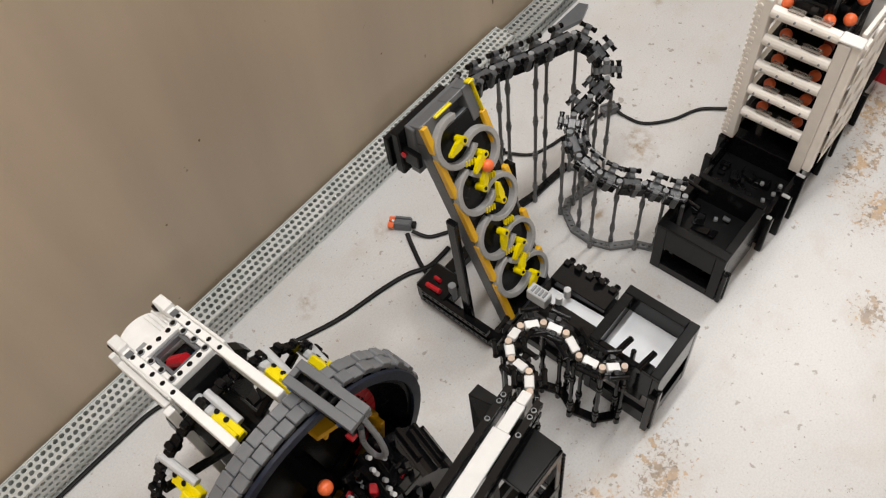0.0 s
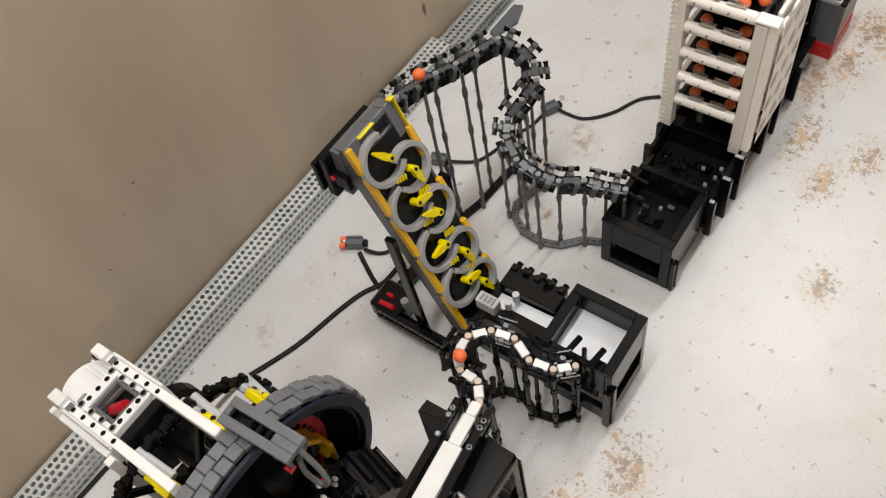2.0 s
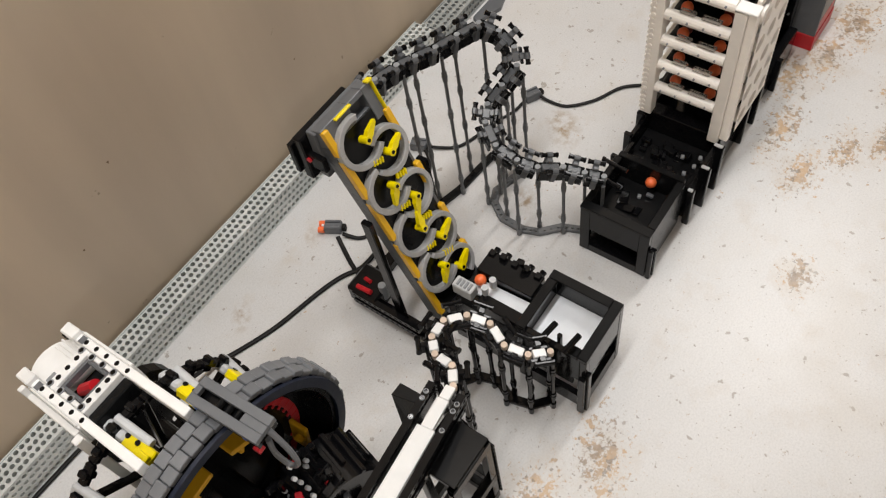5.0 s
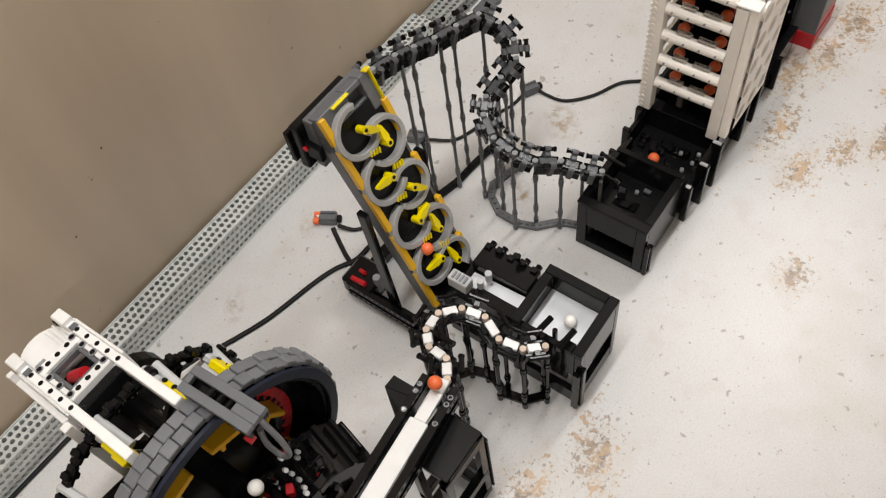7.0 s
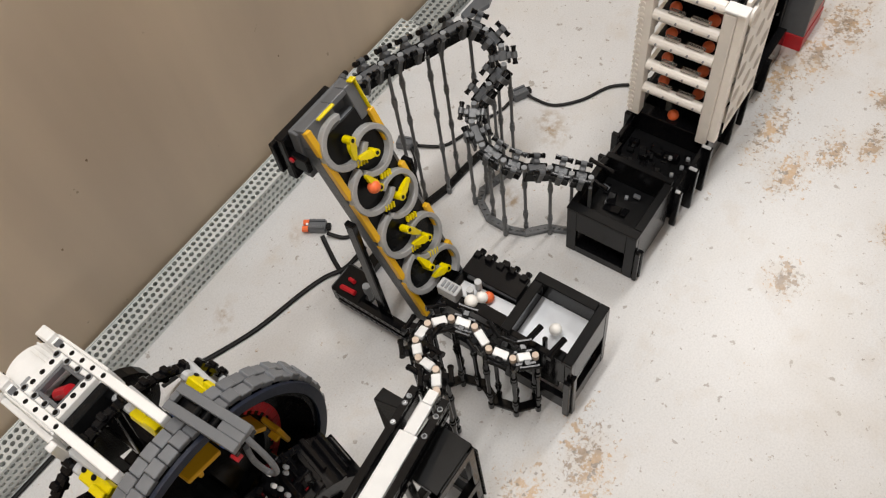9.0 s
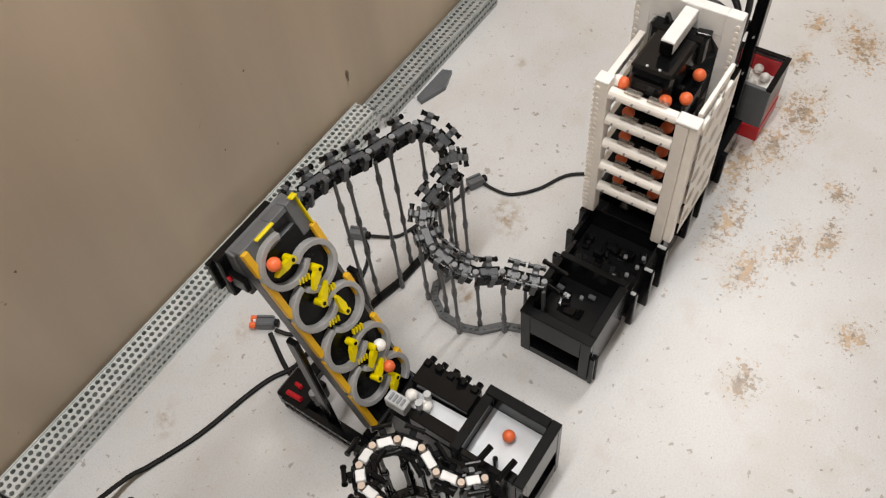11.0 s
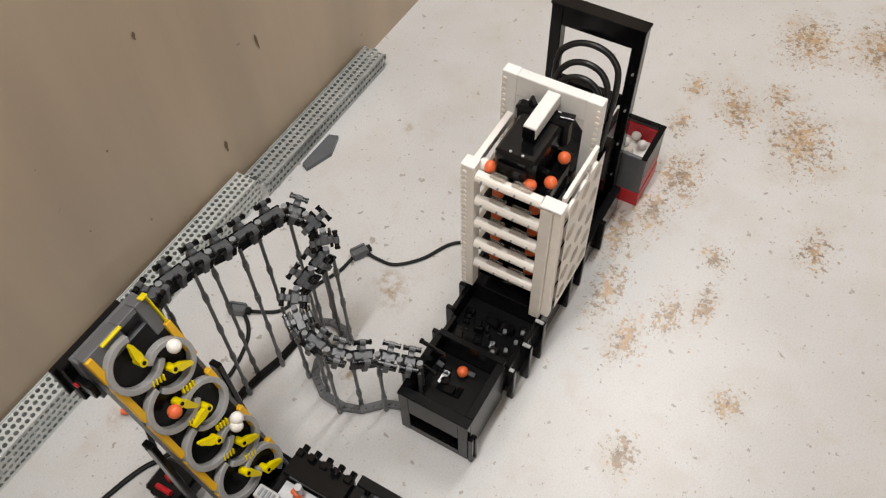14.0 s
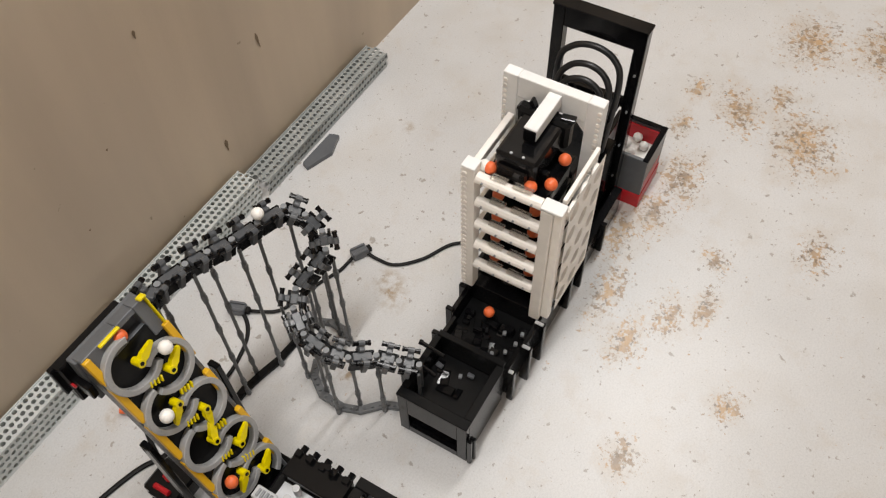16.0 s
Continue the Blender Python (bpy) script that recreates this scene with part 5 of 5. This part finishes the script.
SCUFF = plastic("scuff_brown", (0.2, 0.14, 0.085), 0.7, 0.3)
for a in ((0.794, 0.1, 0.004, 0.011, 0), (0.627, 0.248, 0.002, 0.002, 0), (0.9, 0.21, 0.003, 0.014, 8), (0.72, 0.35, 0.003, 0.006, 0), (0.28, 0.26, 0.002, 0.002, 0),
          (1.05, 0.24, 0.003, 0.006, 0), (0.56, 0.17, 0.0016, 0.0016, 0), (0.2, 0.19, 0.0018, 0.0018, 0)):
    scuff(*a)


# ---- balls ----
def ball_mesh(name, mat):
    bm = fresh()
    bmesh.ops.create_icosphere(bm, subdivisions=3, radius=0.0071)
    return mesh_of(name, bm, mat, True)


ORANGE_BALL, PALE_BALL = ball_mesh("orange_ball", ORANGE), ball_mesh("white_ball", PALE)


def ball(pale, at, group):
    ob = new("ball", PALE_BALL if pale else ORANGE_BALL)
    ob.matrix_basis = pose(*at)
    return tagged(ob, "small white plastic ball" if pale else "small bright orange plastic ball", "ball", group)


for i, (x, y, z) in enumerate(((1.085, 0.158, 0.0731), (1.1, 0.17, 0.0731), (1.072, 0.172, 0.0731), (1.105, 0.146, 0.0731), (1.118, 0.16, 0.0731), (1.07, 0.14, 0.0731))):
    ball(i != 5, (x, y, z), "balls in the catch box")
bm = fresh()
box(bm, 1.0625, 0.1245, 0.0265, 1.13, 0.1915, 0.066, 0.001)
tagged(part("ball_heap", bm, PALE), "heap of pale balls filling the catch box", "balls", kind="stuff")
for i, (x, y, z) in enumerate(((0.7855, 0.2295, 0.2985), (0.7835, 0.181, 0.2975), (0.7975, 0.164, 0.297), (0.835, 0.166, 0.298), (0.786, 0.2365, 0.298))):
    ball(i == 4, (x, y, z - 0.0035), "balls on the top storey")
for z in (0.2495, 0.2105, 0.1715, 0.1325):
    for y in (0.176, 0.222):
        ball(False, (0.793, y, z - 0.0024), "balls on the lower storeys")


DEGREES_PER_SECOND = 393.6
ROTOR_START = 29.0


def rolled(rows):
    return [(t, pose(x, y, z)) for t, x, y, z in rows]


def motions():
    """Arms, rotor and balls, from start to end."""
    for ob, cu, cv, a, sense in ARMS:
        walk(ob, [(k * 0.2, PANEL @ pose(cu, cv, 0.001, 0, 0, a + sense * DEGREES_PER_SECOND * (k * 0.2 - 14.5))) for k in range(81)])
    walk(ROTOR, [(k * 0.5, pose(0.084, 0.378, 0.213, 0, ROTOR_START + 7.2 * k, 0)) for k in range(33)])
    walk(ball(False, (0.437, 0.372, 0.260), "running balls"), rolled([(0, 0.437, 0.372, 0.260), (0.1, 0.432, 0.373, 0.262), (0.2, 0.445, 0.372, 0.260), (0.3, 0.445, 0.379, 0.277), (0.4, 0.448, 0.382, 0.284), (0.5, 0.447, 0.384, 0.291), (0.6, 0.432, 0.383, 0.287), (0.7, 0.423, 0.382, 0.285), (0.8, 0.416, 0.384, 0.292), (0.9, 0.410, 0.385, 0.294), (1, 0.405, 0.391, 0.309), (1.1, 0.410, 0.392, 0.313), (1.2, 0.428, 0.394, 0.317), (1.3, 0.438, 0.394, 0.318), (1.5, 0.425, 0.425, 0.322), (1.8, 0.488, 0.436, 0.309), (2.1, 0.554, 0.435, 0.290), (2.4, 0.616, 0.425, 0.274), (2.7, 0.663, 0.372, 0.227), (3, 0.609, 0.381, 0.187), (3.3, 0.576, 0.330, 0.164), (3.5, 0.601, 0.277, 0.146), (3.6, 0.610, 0.260, 0.140), (3.8, 0.662, 0.205, 0.061), (4, 0.665, 0.177, 0.061), (4.1, 0.680, 0.185, 0.061), (4.4, 0.670, 0.190, 0.061), (5.5, 0.690, 0.190, 0.080), (6, 0.700, 0.192, 0.075), (6.9, 0.700, 0.206, 0.075), (7, 0.706, 0.199, 0.075), (7.1, 0.717, 0.201, 0.075), (7.3, 0.720, 0.202, 0.075), (7.5, 0.721, 0.211, 0.075), (8, 0.735, 0.213, 0.075), (9.4, 0.800, 0.195, 0.100), (10.5, 0.820, 0.200, 0.120), (16, 0.820, 0.200, 0.120)]))
    walk(ball(False, (0.093, 0.279, 0.235), "running balls"), rolled([(0, 0.093, 0.279, 0.235), (0.3, 0.094, 0.268, 0.235), (0.5, 0.108, 0.264, 0.235), (0.7, 0.121, 0.265, 0.235), (0.9, 0.122, 0.257, 0.235), (1.1, 0.121, 0.237, 0.235), (1.5, 0.170, 0.200, 0.220), (1.8, 0.270, 0.209, 0.202), (2.1, 0.336, 0.263, 0.179), (2.4, 0.370, 0.245, 0.168), (2.7, 0.366, 0.203, 0.158), (3, 0.389, 0.161, 0.146), (3.2, 0.452, 0.166, 0.097), (3.3, 0.449, 0.189, 0.097), (3.5, 0.440, 0.223, 0.097), (3.6, 0.423, 0.226, 0.097), (4, 0.424, 0.218, 0.097), (4.6, 0.436, 0.270, 0.095), (6.3, 0.444, 0.308, 0.091), (6.5, 0.428, 0.323, 0.130), (6.6, 0.411, 0.320, 0.121), (6.8, 0.407, 0.322, 0.127), (6.9, 0.401, 0.326, 0.139), (7, 0.414, 0.329, 0.146), (7.1, 0.422, 0.328, 0.144), (7.2, 0.437, 0.330, 0.147), (7.4, 0.439, 0.332, 0.153), (7.5, 0.446, 0.339, 0.172), (7.6, 0.448, 0.339, 0.172), (7.8, 0.436, 0.341, 0.177), (8, 0.415, 0.342, 0.181), (8.2, 0.403, 0.347, 0.192), (10.3, 0.448, 0.385, 0.294), (10.4, 0.445, 0.383, 0.289), (10.5, 0.446, 0.382, 0.287), (10.6, 0.432, 0.383, 0.288), (10.7, 0.416, 0.384, 0.292), (10.8, 0.409, 0.385, 0.293), (10.9, 0.405, 0.388, 0.302), (11, 0.405, 0.392, 0.313), (11.1, 0.415, 0.395, 0.319), (11.3, 0.440, 0.397, 0.324), (11.5, 0.425, 0.425, 0.322), (11.8, 0.504, 0.439, 0.304), (12, 0.541, 0.438, 0.293), (12.2, 0.592, 0.427, 0.280), (12.5, 0.665, 0.409, 0.255), (12.7, 0.665, 0.374, 0.230), (13, 0.612, 0.382, 0.189), (13.2, 0.581, 0.355, 0.171), (13.5, 0.603, 0.275, 0.145), (13.7, 0.651, 0.231, 0.061), (14, 0.665, 0.196, 0.061), (14.2, 0.676, 0.200, 0.061), (14.5, 0.697, 0.185, 0.075), (14.7, 0.700, 0.202, 0.075), (15, 0.678, 0.211, 0.075), (15.5, 0.698, 0.214, 0.075), (16, 0.749, 0.205, 0.075)]))
    walk(ball(False, (0.020, 0.200, 0.215), "running balls"), rolled([(0, 0.020, 0.200, 0.215), (6.2, 0.020, 0.190, 0.225), (7, 0.273, 0.209, 0.202), (7.1, 0.307, 0.228, 0.192), (7.2, 0.319, 0.256, 0.184), (7.3, 0.333, 0.263, 0.179), (7.4, 0.353, 0.262, 0.174), (7.5, 0.369, 0.250, 0.170), (7.6, 0.376, 0.227, 0.164), (7.8, 0.366, 0.197, 0.156), (8, 0.379, 0.170, 0.149), (8.2, 0.443, 0.177, 0.097), (8.8, 0.436, 0.240, 0.095), (10.3, 0.436, 0.280, 0.095), (10.7, 0.452, 0.312, 0.100), (10.8, 0.449, 0.316, 0.111), (10.9, 0.447, 0.319, 0.118), (11, 0.442, 0.319, 0.119), (11.2, 0.409, 0.320, 0.122), (11.4, 0.407, 0.323, 0.130), (11.6, 0.415, 0.326, 0.138), (11.8, 0.429, 0.331, 0.151), (12, 0.448, 0.335, 0.162), (12.2, 0.449, 0.341, 0.177), (12.5, 0.416, 0.342, 0.180), (12.7, 0.409, 0.342, 0.179), (13, 0.421, 0.354, 0.210), (13.2, 0.447, 0.353, 0.208), (13.5, 0.453, 0.360, 0.228), (13.7, 0.436, 0.363, 0.236), (14, 0.413, 0.365, 0.242), (14.2, 0.404, 0.366, 0.244), (14.5, 0.429, 0.375, 0.266), (14.7, 0.440, 0.375, 0.268), (15, 0.454, 0.383, 0.289), (15.2, 0.429, 0.386, 0.295), (15.5, 0.409, 0.388, 0.302), (15.8, 0.421, 0.396, 0.321), (16, 0.428, 0.410, 0.322)]))
    walk(ball(True, (0.030, 0.190, 0.215), "running balls"), rolled([(0, 0.030, 0.190, 0.215), (5.6, 0.100, 0.185, 0.228), (6.4, 0.376, 0.226, 0.164), (6.5, 0.370, 0.213, 0.160), (6.6, 0.368, 0.188, 0.154), (6.7, 0.374, 0.174, 0.150), (7, 0.443, 0.163, 0.097), (7.1, 0.452, 0.166, 0.097), (7.2, 0.444, 0.175, 0.097), (7.8, 0.436, 0.240, 0.095), (8.2, 0.433, 0.232, 0.097), (10.3, 0.417, 0.321, 0.124), (10.5, 0.406, 0.325, 0.135), (10.7, 0.427, 0.329, 0.144), (11.1, 0.450, 0.332, 0.154), (11.2, 0.452, 0.339, 0.171), (11.3, 0.445, 0.341, 0.177), (11.6, 0.414, 0.340, 0.174), (11.8, 0.408, 0.342, 0.179), (12, 0.410, 0.349, 0.199), (12.2, 0.430, 0.351, 0.203), (12.5, 0.453, 0.357, 0.220), (12.7, 0.446, 0.364, 0.237), (13, 0.414, 0.365, 0.241), (13.2, 0.407, 0.366, 0.244), (13.5, 0.421, 0.375, 0.266), (13.7, 0.443, 0.376, 0.270), (14, 0.453, 0.383, 0.289), (14.2, 0.441, 0.385, 0.294), (14.5, 0.409, 0.387, 0.298), (14.7, 0.405, 0.391, 0.310), (15, 0.441, 0.398, 0.328), (15.2, 0.425, 0.425, 0.322), (15.5, 0.510, 0.439, 0.303), (16, 0.627, 0.424, 0.270)]))
    walk(ball(True, (0.037, 0.261, 0.235), "running balls"), rolled([(0, 0.037, 0.261, 0.235), (6.4, 0.088, 0.288, 0.235), (6.8, 0.096, 0.270, 0.235), (7.1, 0.110, 0.269, 0.235), (7.4, 0.127, 0.257, 0.235), (7.5, 0.118, 0.255, 0.235), (7.7, 0.122, 0.221, 0.235), (8, 0.170, 0.200, 0.220), (8.2, 0.236, 0.213, 0.208), (8.6, 0.380, 0.220, 0.165), (9.1, 0.440, 0.160, 0.097), (9.8, 0.436, 0.220, 0.097), (10.5, 0.429, 0.271, 0.097), (11, 0.434, 0.286, 0.097), (12, 0.441, 0.318, 0.117), (12.2, 0.408, 0.321, 0.124), (12.5, 0.416, 0.330, 0.148), (12.7, 0.440, 0.330, 0.148), (13, 0.456, 0.339, 0.172), (13.2, 0.444, 0.340, 0.175), (13.6, 0.414, 0.343, 0.183), (14, 0.453, 0.341, 0.177), (14.2, 0.455, 0.348, 0.195), (14.5, 0.451, 0.362, 0.233), (14.9, 0.415, 0.361, 0.231), (15.2, 0.411, 0.364, 0.237), (15.5, 0.446, 0.362, 0.234), (15.8, 0.450, 0.373, 0.263), (16, 0.448, 0.385, 0.294)]))
    walk(ball(True, (-0.020, 0.200, 0.220), "running balls"), rolled([(0, -0.020, 0.200, 0.220), (7.8, -0.020, 0.200, 0.220), (8.9, 0.370, 0.250, 0.172), (9.5, 0.440, 0.160, 0.097), (10.5, 0.434, 0.252, 0.097), (11, 0.432, 0.265, 0.097), (12.2, 0.441, 0.316, 0.110), (12.5, 0.452, 0.312, 0.100), (12.7, 0.446, 0.319, 0.119), (13, 0.419, 0.321, 0.125), (13.2, 0.407, 0.321, 0.124), (13.5, 0.413, 0.344, 0.184), (13.8, 0.438, 0.339, 0.173), (14, 0.448, 0.339, 0.171), (14.3, 0.424, 0.338, 0.169), (14.5, 0.415, 0.342, 0.180), (14.7, 0.404, 0.346, 0.191), (15, 0.411, 0.366, 0.243), (15.5, 0.425, 0.364, 0.239), (16, 0.407, 0.366, 0.244)]))
    walk(ball(False, (-0.040, 0.190, 0.225), "running balls"), rolled([(0, -0.040, 0.190, 0.225), (6.9, -0.040, 0.190, 0.225), (7.5, 0.088, 0.286, 0.235), (7.7, 0.084, 0.283, 0.235), (8, 0.092, 0.275, 0.235), (8.2, 0.101, 0.271, 0.235), (9.1, 0.150, 0.195, 0.223), (9.5, 0.287, 0.207, 0.200), (10.3, 0.366, 0.204, 0.158), (10.4, 0.369, 0.186, 0.154), (10.5, 0.373, 0.175, 0.151), (10.6, 0.389, 0.161, 0.146), (10.7, 0.430, 0.169, 0.097), (10.9, 0.456, 0.160, 0.097), (11, 0.450, 0.171, 0.097), (11.1, 0.440, 0.181, 0.097), (11.3, 0.428, 0.194, 0.097), (12.2, 0.436, 0.240, 0.095), (14, 0.436, 0.270, 0.095), (14.5, 0.432, 0.276, 0.097), (15.2, 0.449, 0.311, 0.097), (15.5, 0.453, 0.319, 0.119), (15.8, 0.420, 0.317, 0.113), (16, 0.408, 0.323, 0.128)]))
    walk(ball(False, (-0.060, 0.180, 0.230), "running balls"), rolled([(0, -0.060, 0.180, 0.230), (10.2, -0.060, 0.180, 0.230), (11.1, 0.308, 0.236, 0.190), (11.3, 0.335, 0.263, 0.179), (11.5, 0.358, 0.258, 0.173), (11.6, 0.370, 0.246, 0.169), (12.2, 0.380, 0.170, 0.150), (12.6, 0.440, 0.160, 0.097), (16, 0.438, 0.240, 0.095)]))


motions()
